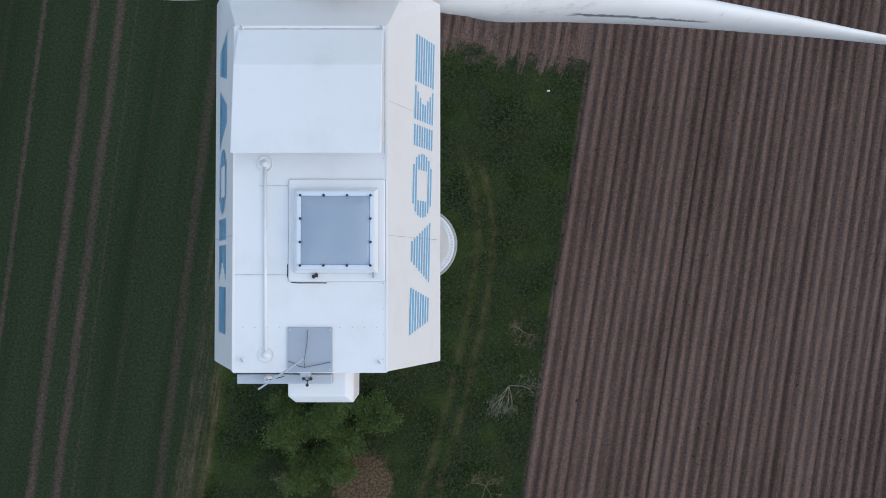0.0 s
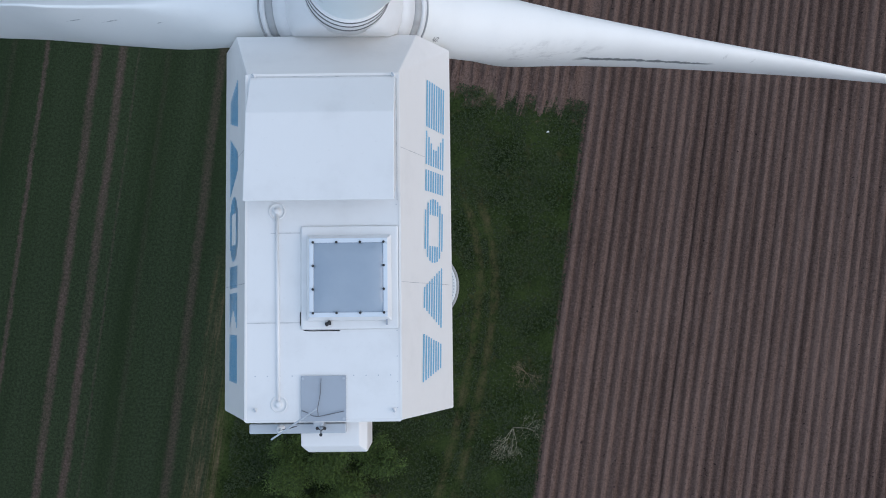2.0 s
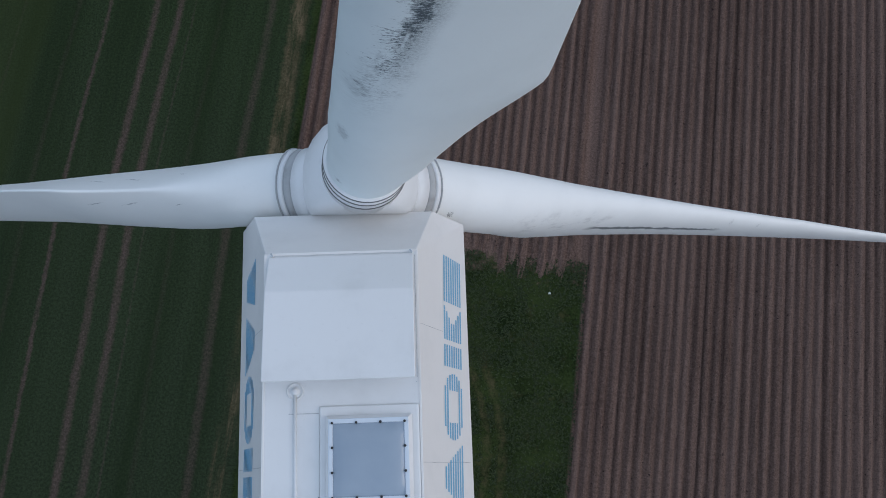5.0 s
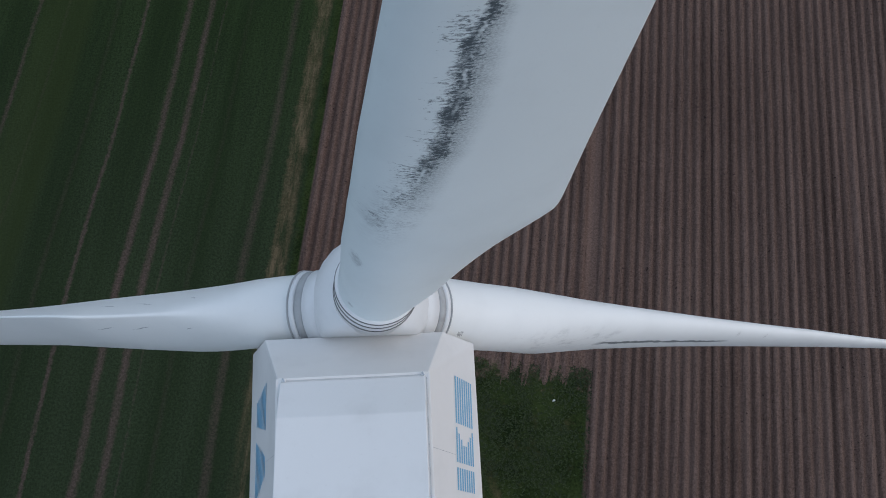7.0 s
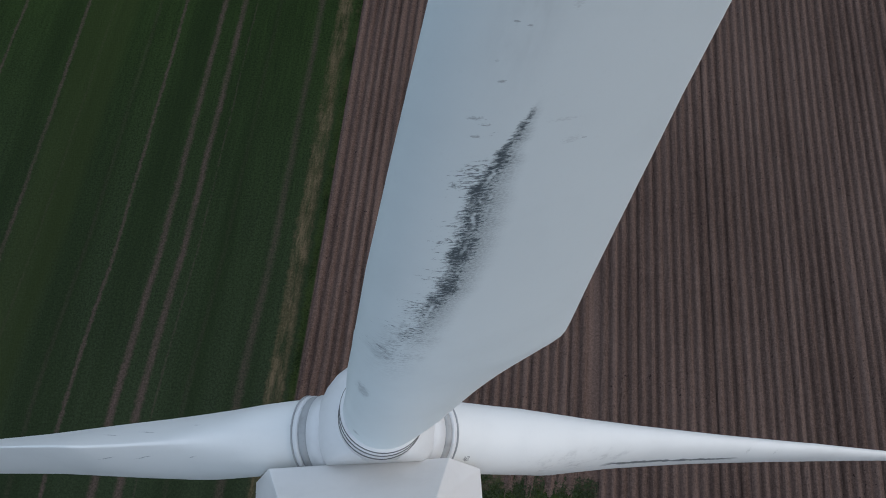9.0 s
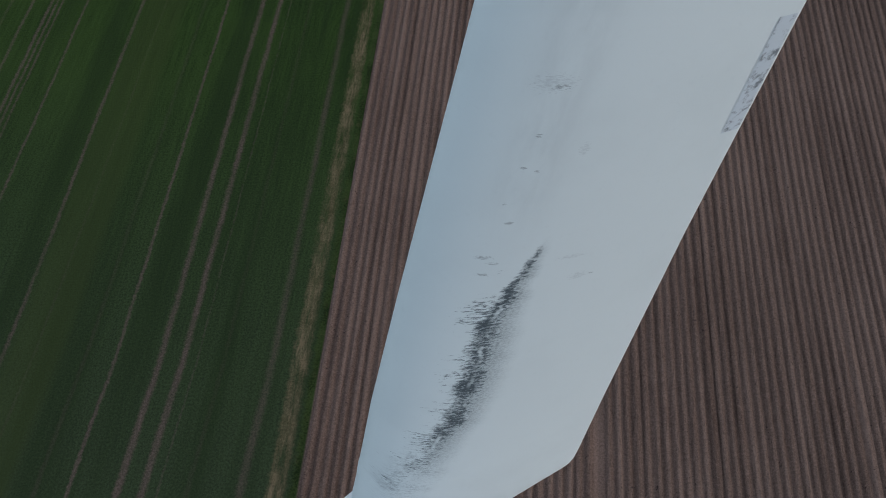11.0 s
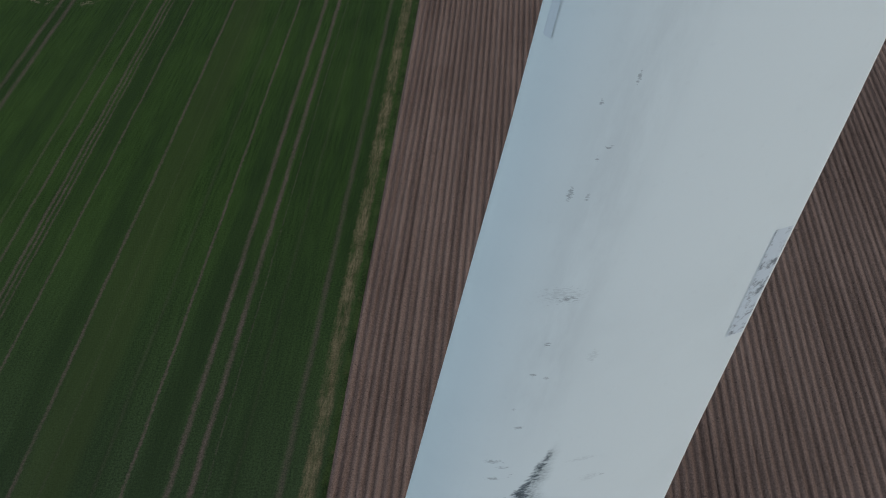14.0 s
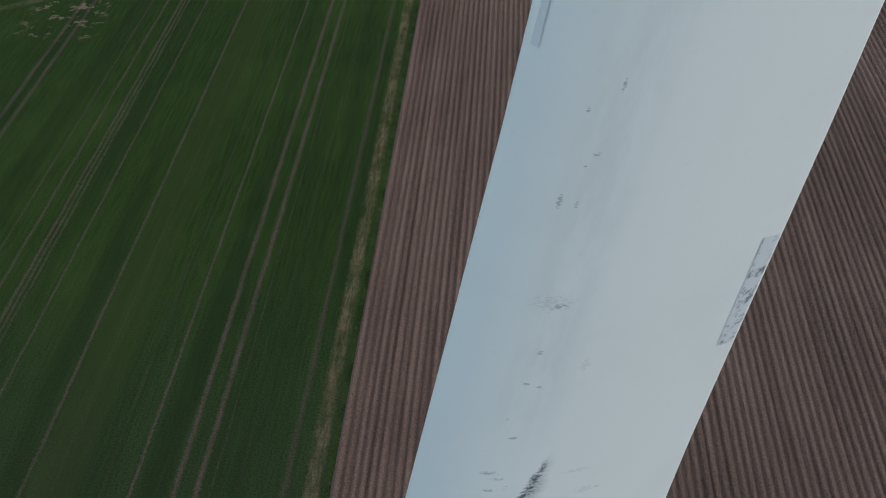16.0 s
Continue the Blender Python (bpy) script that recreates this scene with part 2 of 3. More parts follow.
def scuffed_blade_material():
    """Gelcoat with a few short scuffs behind the crease."""
    m, x, y, z, base = gelcoat("scuffed_gelcoat")
    rough = m.math("SUBTRACT", m.noise(m.join(m.math("MULTIPLY", x, 60.0), 1.0, m.math("MULTIPLY", z, 16.0)), 1.0, 3, 0.65), 0.42)
    spots = None
    for x0, z0, w, h in ((0.93, 2.95, 0.012, 0.13), (1.07, 3.45, 0.012, 0.12), (0.75, 2.3, 0.01, 0.05)):
        b = mark(m, x, z, x0, z0, w, h, rough)
        spots = b if spots is None else m.math("MAXIMUM", spots, b)
    return m.color(m.mix(m.math("MULTIPLY", spots, 0.6), base, (0.16, 0.17, 0.18)))


BLADE_UP, BLADE_EAST, BLADE_WEST = raised_blade_material(), cracked_blade_material(), scuffed_blade_material()


def tape_material():
    m = Mat("repair_tape", 0.45)
    p = m.local()
    f = m.step(m.noise(p, 13, 6, 0.75), 0.49, 0.64)
    return m.color(m.mix(m.math("MULTIPLY", f, 0.85), (0.60, 0.66, 0.70), (0.10, 0.12, 0.13)))


TAPE = tape_material()
FILM = paint("clear_edge_film", (0.62, 0.67, 0.70), (0.50, 0.55, 0.58), 0.35, 0.4, 4)


def skylight_material():
    m = Mat("smoked_acrylic_sky_tint", 0.12, 0.0, 0.7)
    p = m.local()
    # the blue-grey of the reflected sky is put into the base colour
    return m.color(m.mix(m.noise(p, 3, 4), (0.255, 0.315, 0.385), (0.315, 0.375, 0.44)))


SKYLIGHT = skylight_material()
FROST = paint("frosted_acrylic", (0.60, 0.66, 0.72), (0.45, 0.50, 0.55), 0.3)

SOIL_A, SOIL_B, SOIL_C = (0.0695, 0.0433, 0.0342), (0.1915, 0.1288, 0.1049), (0.3420, 0.2531, 0.2086)


def soil_color(m, u, v, p):
    """Crumbly earth: tone varies from row to row, in wide drifts and from crumb to crumb."""
    streak = m.noise(m.join(m.math("MULTIPLY", u, 1.35), m.math("MULTIPLY", v, 0.03), 0.0), 1.0, 3)
    patch = m.noise(p, 0.06, 4)
    grain = m.noise(p, 7.0, 4, 0.7)
    crumb = m.noise(p, 15.0, 3, 0.7)
    f = m.math("MULTIPLY_ADD", m.math("SUBTRACT", grain, 0.5), 0.95, 0.5)
    f = m.math("MULTIPLY_ADD", m.math("SUBTRACT", crumb, 0.5), 0.9, f)
    f = m.math("MULTIPLY_ADD", m.math("SUBTRACT", streak, 0.5), 0.75, f)
    line = m.noise(m.join(m.math("MULTIPLY", u, 7.0), m.math("MULTIPLY", v, 0.15), 3.0), 1.0, 4, 0.6)
    f = m.math("MULTIPLY_ADD", m.math("SUBTRACT", line, 0.5), 0.24, f)
    f = m.math("MULTIPLY_ADD", m.math("SUBTRACT", patch, 0.5), 0.5, f)
    c = m.mix(m.step(f, 0.10, 0.85), SOIL_A, SOIL_B)
    return m.mix(m.math("MULTIPLY", m.step(f, 0.78, 1.15), 0.8), c, SOIL_C), m.math("ADD", grain, crumb)


def soil_material():
    m = Mat("ridged_soil", 0.95, 0.0, 0.08)
    p = m.place()
    u, v = m.dot(p, E_U), m.dot(p, E_V)
    c, grain = soil_color(m, u, v, p)
    # scattered dark dots: clods, and holes whose shade is put into the colour
    dots = m.math("MULTIPLY", m.step(m.noise(p, 5.0, 2), 0.67, 0.70), m.step(m.noise(p, 0.35, 3), 0.47, 0.60))
    c = m.mix(m.math("MULTIPLY", dots, 0.85), c, (0.020, 0.013, 0.012))
    m.bump(grain, 1.0, 0.09)
    return m.color(c)


SOIL = soil_material()


def ground_material():
    """Crop on one side, a rough verge, a grass plot round the tower, and soil beyond."""
    m = Mat("ground_cover", 0.95, 0.0, 0.04)
    p = m.place()
    u, v = m.dot(p, E_U), m.dot(p, E_V)
    grain = m.noise(p, 7.0, 7, 0.78)
    mid = m.noise(p, 0.5, 5)
    wide = m.noise(p, 0.05, 3)
    # crop, drilled in fine rows
    drill = m.noise(m.join(m.math("MULTIPLY", u, 4.0), m.math("MULTIPLY", v, 0.25), 0.0), 1.0, 3)
    crop = m.mix(m.step(m.math("MULTIPLY_ADD", drill, 0.42, m.math("MULTIPLY", grain, 1.0)), 0.48, 0.95), (0.0090, 0.0180, 0.0048), (0.0293, 0.0535, 0.0132))
    crop = m.mix(m.math("MULTIPLY", m.step(wide, 0.42, 0.7), 0.35), crop, (0.0356, 0.0620, 0.0139))
    thin = below(m, v, 8.0, 60.0)  # by the plot, a bluish cast of haze and white balance in the colour
    crop = m.mix(m.math("MULTIPLY", thin, 0.75), crop, m.mix(m.step(grain, 0.36, 0.70), (0.0195, 0.0250, 0.0165), (0.0430, 0.0560, 0.0320)))
    band = m.noise(m.join(m.math("MULTIPLY", u, 0.30), m.math("MULTIPLY", v, 0.012), 0.0), 1.0, 4, 0.6)
    crop = m.mix(m.math("MULTIPLY", m.step(band, 0.42, 0.66), 0.55), crop, (0.0112, 0.0198, 0.0077))
    lines = [(-48.7, 0.8, 0.35), (-47.4, 0.8, 0.35), (-40.6, 0.4, 0.2), (-38.8, 0.75, 0.2), (-37.2, 0.85, 0.2), (-36.75, 0.8, 0.16), (-36.3, 0.7, 0.14), (-34.2, 0.75, 0.16), (-29.55, 0.8, 0.2), (-27.6, 0.15, 0.12),
             (-24.3, 0.18, 0.2), (-22.4, 0.85, 0.17), (-19.55, 0.95, 0.30), (-18.1, 0.95, 0.30), (-17.2, 0.35, 0.08), (-15.5, 0.14, 0.2), (-12.45, 0.55, 0.34)]
    wob = m.math("MULTIPLY", m.math("SUBTRACT", m.noise(p, 0.22, 3), 0.5), 0.22)
    drift = m.math("MULTIPLY", m.math("MULTIPLY", v, 0.03), m.math("SUBTRACT", 1.0, m.step(v, 10.0, 25.0)))
    uw = m.math("ADD", m.math("ADD", u, drift), wob)
    fray = m.math("MULTIPLY", m.math("SUBTRACT", m.noise(p, 2.6, 5, 0.75), 0.5), 0.45)
    near = below(m, v, 14.0, 30.0)  # the ruts are wider and barer by the plot
    track = None
    for c0, amount, half in lines:
        d = m.math("ADD", m.math("ABSOLUTE", m.math("SUBTRACT", uw, c0)), fray)
        f = m.math("MULTIPLY", m.math("SUBTRACT", 1.0, m.step(d, m.math("MULTIPLY_ADD", near, half * 0.15, half * 0.02), m.math("MULTIPLY_ADD", near, half * 0.12, half * 1.10))), amount)
        track = f if track is None else m.math("MAXIMUM", track, f)
    ragged = m.step(m.math("MULTIPLY_ADD", grain, 0.55, m.math("MULTIPLY", m.noise(m.join(m.math("MULTIPLY", u, 1.2), m.math("MULTIPLY", v, 0.25), 0.0), 1.0, 5, 0.7), 0.75)), 0.42, 0.85)
    track = m.math("MULTIPLY", track, m.math("MULTIPLY_ADD", ragged, 0.60, m.math("MULTIPLY_ADD", near, 0.08, 0.30)), clamp=True)
    soil, _ = soil_color(m, u, v, p)
    soil = m.mix(0.85, soil, m.mix(m.step(grain, 0.30, 0.75), (0.048, 0.034, 0.030), (0.112, 0.078, 0.066)))
    crop = m.mix(m.math("MULTIPLY", m.math("SUBTRACT", 1.0, m.step(m.math("ABSOLUTE", m.math("ADD", uw, 27.6)), 1.2, 2.2)), 0.36), crop, (0.034, 0.045, 0.014))
    crop = m.mix(track, crop, soil)
    # a bare track and pale scalds far out
    cross = m.math("SUBTRACT", m.math("MULTIPLY", m.math("SUBTRACT", u, -56.5), 0.49), m.math("MULTIPLY", m.math("SUBTRACT", v, 91.6), 0.87))
    lane = m.math("MULTIPLY", m.math("SUBTRACT", 1.0, m.step(m.math("ABSOLUTE", m.math("ADD", cross, m.math("MULTIPLY", fray, 3.0))), 0.1, 0.9)), m.step(m.noise(p, 0.5, 5, 0.7), 0.35, 0.65))
    scald = m.math("MULTIPLY", m.step(m.noise(p, 0.55, 6, 0.75), 0.53, 0.62), m.math("MULTIPLY", m.math("MULTIPLY", m.step(u, -55.0, -52.5), below(m, u, -46.0, -44.0)), m.math("MULTIPLY", m.step(v, 83.5, 85.5), below(m, v, 92.0, 96.0))))
    crop = m.mix(m.math("MAXIMUM", m.math("MULTIPLY", lane, 0.4), m.math("MULTIPLY", scald, 0.75)), crop, (0.16, 0.125, 0.085))
    # grass plot with two old wheel tracks
    grass = m.mix(m.step(m.math("MULTIPLY_ADD", grain, 0.8, m.math("MULTIPLY", mid, 0.5)), 0.48, 0.80), (0.008, 0.014, 0.005), (0.037, 0.053, 0.016))
    grass = m.mix(m.math("MULTIPLY", m.step(m.noise(p, 0.9, 5, 0.7), 0.54, 0.72), 0.45), grass, (0.085, 0.070, 0.034))
    dv = m.math("ADD", v, 1.0)
    bow = m.math("MULTIPLY_ADD", m.math("POWER", m.math("ABSOLUTE", dv), 2.0), 0.007, m.math("MULTIPLY", m.math("POWER", m.math("MAXIMUM", dv, 0.0), 2.0), 0.035))
    ub = m.math("ADD", m.math("ADD", u, bow), wob)
    rut = None
    for c0 in (3.6, 4.45):
        f = m.math("SUBTRACT", 1.0, m.step(m.math("ABSOLUTE", m.math("SUBTRACT", ub, c0)), 0.05, 0.40))
        rut = f if rut is None else m.math("MAXIMUM", rut, f)
    rut = m.math("MULTIPLY", rut, m.math("MULTIPLY", m.math("SUBTRACT", 1.0, m.step(v, 4.0, 7.0)), ragged))
    grass = m.mix(m.math("MULTIPLY", m.math("MULTIPLY", rut, m.step(m.noise(p, 1.4, 5, 0.7), 0.36, 0.62)), 0.62), grass, (0.100, 0.074, 0.043))
    # dead patch behind the bushes
    du, dv = m.math("SUBTRACT", u, -0.8), m.math("SUBTRACT", v, -13.9)
    rad = m.math("ADD", m.math("POWER", m.math("DIVIDE", du, 1.6), 2.0), m.math("POWER", m.math("DIVIDE", dv, 2.0), 2.0))
    rad = m.math("ADD", rad, m.math("MULTIPLY", m.math("SUBTRACT", m.noise(p, 1.3, 7, 0.75), 0.5), 4.2))
    dead = m.math("SUBTRACT", 1.0, m.step(rad, 0.7, 1.25))
    grass = m.mix(m.math("MULTIPLY", dead, 0.8), grass, m.mix(m.step(grain, 0.36, 0.64), (0.04, 0.028, 0.018), (0.17, 0.110, 0.072)))
    # verge: dry stems and bare earth
    verge = m.mix(m.step(m.math("MULTIPLY_ADD", grain, 0.7, m.math("MULTIPLY", mid, 0.6)), 0.45, 0.8), (0.045, 0.040, 0.018), (0.155, 0.112, 0.068))
    rim = m.math("MULTIPLY", m.math("SUBTRACT", m.noise(p, 1.6, 6, 0.75), 0.5), 0.9)
    ue = m.math("ADD", u, rim)
    in_verge = m.math("MULTIPLY", m.math("MULTIPLY", m.step(ue, -11.4, -11.0), m.math("SUBTRACT", 1.0, m.step(m.math("MULTIPLY_ADD", m.step(v, -9.0, -3.0), 0.9, ue), -9.6, -9.1))), m.math("MULTIPLY_ADD", m.step(m.noise(m.join(m.math("MULTIPLY", u, 2.3), m.math("MULTIPLY", v, 0.32), 0.0), 1.0, 7, 0.8), 0.36, 0.64), 0.8, 0.08))
    out = m.mix(m.step(ue, -10.1, -9.7), crop, grass)
    worn = below(m, v, 2.0, 14.0)
    in_verge = m.math("MULTIPLY", in_verge, m.math("MULTIPLY_ADD", m.math("MULTIPLY", worn, below(m, m.noise(m.join(m.math("MULTIPLY", u, 2.6), m.math("MULTIPLY", v, 0.10), 7.0), 1.0, 4, 0.65), 0.46, 0.60)), -0.8, 1.0))
    out = m.mix(in_verge, out, verge)
    dirt = m.math("MULTIPLY", m.step(u, -9.55, -9.35), m.step(m.math("ADD", v, m.math("MULTIPLY", m.math("SUBTRACT", m.noise(p, 0.9, 7, 0.75), 0.5), 7.0)), 10.4, 11.9))
    dirt = m.math("MAXIMUM", dirt, m.step(u, 7.9, 8.1))
    out = m.mix(dirt, out, soil_color(m, u, v, p)[0])
    ridge = m.math("MULTIPLY", m.math("SINE", m.math("MULTIPLY", u, 2 * math.pi / 0.5635)), dirt)
    m.bump(m.math("MULTIPLY_ADD", ridge, 0.5, grain), 0.6, 0.12)
    return m.color(out)


GROUND = ground_material()


def leaf_material(name, dark, light):
    m = Mat(name, 0.65, 0.0, 0.3)
    r = m.n.new("ShaderNodeNewGeometry").outputs["Random Per Island"]
    return m.color(m.mix(r, dark, light))


LEAF = leaf_material("bush_leaf", (0.018, 0.034, 0.007), (0.088, 0.132, 0.024))
BLADES = leaf_material("grass_blade", (0.010, 0.018, 0.006), (0.040, 0.058, 0.017))
BARK = leaf_material("bark", (0.10, 0.08, 0.06), (0.18, 0.15, 0.11))
PALE = leaf_material("dry_twig", (0.13, 0.115, 0.080), (0.30, 0.27, 0.20))
RUSTY = leaf_material("dry_brown_twig", (0.09, 0.065, 0.04), (0.20, 0.145, 0.09))
STONE = paint("pale_stone", (0.7, 0.7, 0.68))

# ---- building helpers ----


def part(name, bm, material, parent=None, label="", smooth=False):
    """Link a bmesh as one mesh object, under a thing or a part."""
    me = bpy.data.meshes.new(name)
    bm.normal_update()
    bm.to_mesh(me)
    bm.free()
    me.materials.append(material)
    if smooth:
        me.polygons.foreach_set("use_smooth", [True] * len(me.polygons))
    ob = new(name, me)
    if parent is not None:
        ob.parent = parent
    if label:
        ob["label"] = label
    return ob


def raw(name, verts, faces, material, parent=None, smooth=False):
    me = bpy.data.meshes.new(name)
    me.from_pydata(verts, [], faces)
    me.materials.append(material)
    if smooth:
        me.polygons.foreach_set("use_smooth", [True] * len(me.polygons))
    me.update()
    ob = new(name, me)
    if parent is not None:
        ob.parent = parent
    return ob


def box(x0, x1, y0, y1, z0, z1, bevel=0.0, bm=None, seg=2):
    bm = bm or bmesh.new()
    geo = bmesh.ops.create_cube(bm, size=1.0, matrix=Matrix.Translation(((x0 + x1) / 2, (y0 + y1) / 2, (z0 + z1) / 2)) @ Matrix.Diagonal((x1 - x0, y1 - y0, z1 - z0, 1)))
    if bevel:
        edges = {e for v in geo["verts"] for e in v.link_edges}
        bmesh.ops.bevel(bm, geom=list(edges), offset=bevel, segments=seg, profile=0.5, affect="EDGES")
    return bm


def rod(a, b, r0, r1=None, n=10, bm=None):
    """A round bar from a to b."""
    bm = bm or bmesh.new()
    a, b = Vector(a), Vector(b)
    m = Matrix.Translation((a + b) / 2) @ (b - a).to_track_quat("Z", "Y").to_matrix().to_4x4()
    bmesh.ops.create_cone(bm, cap_ends=True, segments=n, radius1=r0, radius2=r0 if r1 is None else r1, depth=(b - a).length, matrix=m)
    return bm


def lathe(profile, n=48, m=None):
    """A turned form round z from (radius, z) pairs, closed at both ends."""
    bm = bmesh.new()
    rings = []
    for r, z in profile:
        rings.append([bm.verts.new((r * math.cos(2 * math.pi * k / n), r * math.sin(2 * math.pi * k / n), z)) for k in range(n)])
    for a, b in zip(rings, rings[1:]):
        for k in range(n):
            bm.faces.new((a[k], a[(k + 1) % n], b[(k + 1) % n], b[k]))
    bm.faces.new(reversed(rings[0])), bm.faces.new(rings[-1])
    if m is not None:
        bmesh.ops.transform(bm, matrix=m, verts=bm.verts)
    return bm


def hull(points, bevel=0.0):
    bm = bmesh.new()
    for p in points:
        bm.verts.new(p)
    bmesh.ops.convex_hull(bm, input=bm.verts)
    bmesh.ops.dissolve_limit(bm, angle_limit=0.01, verts=bm.verts, edges=bm.edges)
    if bevel:
        bmesh.ops.bevel(bm, geom=bm.edges[:], offset=bevel, segments=2, profile=0.5, affect="EDGES")
    return bm


# ---- ground ----
me = bmesh.new()
bmesh.ops.create_grid(me, x_segments=24, y_segments=24, size=2200)
ground = part("ground", me, GROUND)
tagged(ground, "flat farmland with green crop, grass plot and bare soil", "ground", kind="structure")


PITCH = 0.5635
rng = np.random.default_rng(4)


def ridges(name, u0, u1, v0, v1, step=0.6, ragged=0.0, deep=True):
    """Earthed-up rows of soil with soft uneven tops."""
    n = int((u1 - u0) / PITCH)
    prof = [(0.0, 0.022), (0.10, 0.026), (0.24, 0.138), (0.38, 0.208), (0.60, 0.212), (0.76, 0.142), (0.90, 0.030)]
    us, zs = [], []
    for k in range(n):
        h = 1.0 + 0.07 * rng.standard_normal()
        shift = 0.018 * rng.standard_normal()
        for du, z in prof:
            if deep and k % 8 in (0, 4) and du < 0.2:  # some furrows are cut deep and narrow
                du, z = du * 1.1, 0.004
            elif deep and k % 8 == 3 and du > 0.8:
                du, z = 0.965, 0.085
            us.append(u0 + (k + du) * PITCH + (shift if 0.2 < du < 0.8 else 0))
            zs.append(z * h if z > 0.01 else z)
    us.append(u0 + n * PITCH), zs.append(0.004)
    us, zs = np.array(us), np.array(zs)
    vs = np.arange(v0, v1, step)
    U, V = np.meshgrid(us, vs)
    Z = np.tile(zs, (len(vs), 1))
    U = U + 0.006 * rng.standard_normal(U.shape) + 0.05 * np.sin(V * 0.11)
    Z = np.where(Z > 0.01, Z + 0.014 * rng.standard_normal(Z.shape), Z)
    V = V + 0.06 * rng.standard_normal(V.shape)
    if ragged:  # the rows fade out unevenly where the plough turned
        first = v0 + np.repeat(rng.uniform(0, ragged, n + 1), len(prof))[: len(us)]
        Z = Z * np.clip((V - first) / 1.5 + 0.12 * rng.standard_normal(Z.shape), 0, 1) * (V > first) + 0.02 * rng.standard_normal(Z.shape) * (V - first < 3) - 0.03 * (V < first)
    X = U * E_U.x + V * E_V.x
    Y = U * E_U.y + V * E_V.y
    verts = np.stack([X, Y, Z], -1).reshape(-1, 3).tolist()
    w = len(us)
    i, j = np.meshgrid(np.arange(len(vs) - 1), np.arange(w - 1), indexing="ij")
    a = (i * w + j).ravel()
    faces = np.stack([a, a + 1, a + w + 1, a + w], -1).tolist()
    ob = raw(name, verts, faces, SOIL)
    return tagged(ob, "brown earthed-up soil ridges in straight parallel rows", "soil ridges", kind="stuff")


ridges("soil_ridges", 8.1, 78.0, -26.0, 140.0)
ridges("soil_ridges", -9.45, 8.0, 10.2, 140.0, ragged=1.8, deep=False)

# ---- wind turbine ----
turbine = new("wind_turbine")
tagged(turbine, "white three-bladed wind turbine with weathered blades, parked", "wind turbine")

TX = 0.3  # tower axis
part("tower", lathe([(1.62, 0.30), (1.60, 0.5), (1.0, 30.0), (0.86, 37.3)], 64, Matrix.Translation((TX, -0.1, 0))), WHITE, turbine, "tapered white steel tower", True)
part("foundation", lathe([(2.08, -0.3), (2.08, 0.08), (2.0, 0.14)], 64, Matrix.Translation((TX, -0.1, 0))), CONCRETE, turbine, "round grey concrete foundation")
flange = part("tower_flange", lathe([(1.92, 0.14), (1.92, 0.26), (1.66, 0.28), (1.63, 0.31)], 64, Matrix.Translation((TX, -0.1, 0))), WHITE, turbine)
for k in range(64):
    a = 2 * math.pi * k / 64
    x, y = TX + 1.78 * math.cos(a), -0.1 + 1.78 * math.sin(a)
    part("anchor_bolt", rod((x, y, 0.26), (x, y, 0.36), 0.04, n=6), STEEL, flange)
part("yaw_collar", lathe([(0.95, 37.2), (1.1, 37.35), (1.1, 37.6)], 48, Matrix.Translation((TX, -0.1, 0))), GREY, turbine, "", True)

ROOF, EAVE, FLOOR = 40.10, 38.45, 37.55
RW, EW = 0.915, 1.55       # half widths at roof and eave
REAR, FRONT = -2.90, 1.25  # roof ends
NOSE, NOSE_Z = 1.96, 39.30


def side_x(z):
    return RW + (ROOF - z) / (ROOF - EAVE) * (EW - RW)


pts = []
for s in (-1, 1):
    pts += [(s * RW, REAR, ROOF), (s * RW, FRONT, ROOF), (-side_x(NOSE_Z) if s < 0 else 1.12, NOSE, NOSE_Z), (s * EW, 2.0, EAVE), (s * EW, REAR - 0.03, EAVE),
            (s * 1.42, 1.9, FLOOR), (s * 1.42, REAR + 0.1, FLOOR)]
nacelle = part("nacelle_body", hull(pts, 0.012), CREAM, turbine, "white angular nacelle housing")

# roof panel laid between the side panels, with a standing lip along each joint
part("roof_panel", box(-RW + 0.01, RW - 0.01, REAR + 0.01, FRONT - 0.02, ROOF - 0.01, ROOF + 0.006, 0.003), WHITE, nacelle)
for s in (-1, 1):
    part("joint_lip", box(s * RW - 0.014, s * RW + 0.014, REAR, FRONT - 0.01, ROOF - 0.01, ROOF + 0.011, 0.004), CREAM, nacelle)
part("joint_lip", box(-0.9, 0.9, FRONT - 0.03, FRONT, ROOF - 0.01, ROOF + 0.009, 0.003), CREAM, nacelle)
part("joint_lip", box(-RW, RW, REAR - 0.012, REAR + 0.012, ROOF - 0.02, ROOF + 0.010, 0.004), WHITE, nacelle)
for x0, x1, y in ((-0.62, -0.27, -0.68), (-0.90, -0.27, -1.745), (-0.86, 0.86, 1.213)):
    part("panel_seam", box(x0, x1, y - 0.004, y + 0.004, ROOF, ROOF + 0.011), SEAM, nacelle)
for x in (0.888,):
    part("panel_seam", box(x - 0.004, x + 0.004, -0.30, 1.18, ROOF, ROOF + 0.0105), SEAM, nacelle)
# rivets along the rear of the roof
for k in range(12):
    x = -0.8 + k * 0.145
    if not -0.3 < x < 0.32:
        part("rivet", rod((x, -2.37, ROOF + 0.004), (x, -2.37, ROOF + 0.010), 0.008, n=6), STEEL, nacelle)
for k in range(9):
    y = -2.75 + k * 0.3
    part("rivet", rod((RW - 0.04, y, ROOF + 0.004), (RW - 0.04, y, ROOF + 0.011), 0.007, n=6), STEEL, nacelle)


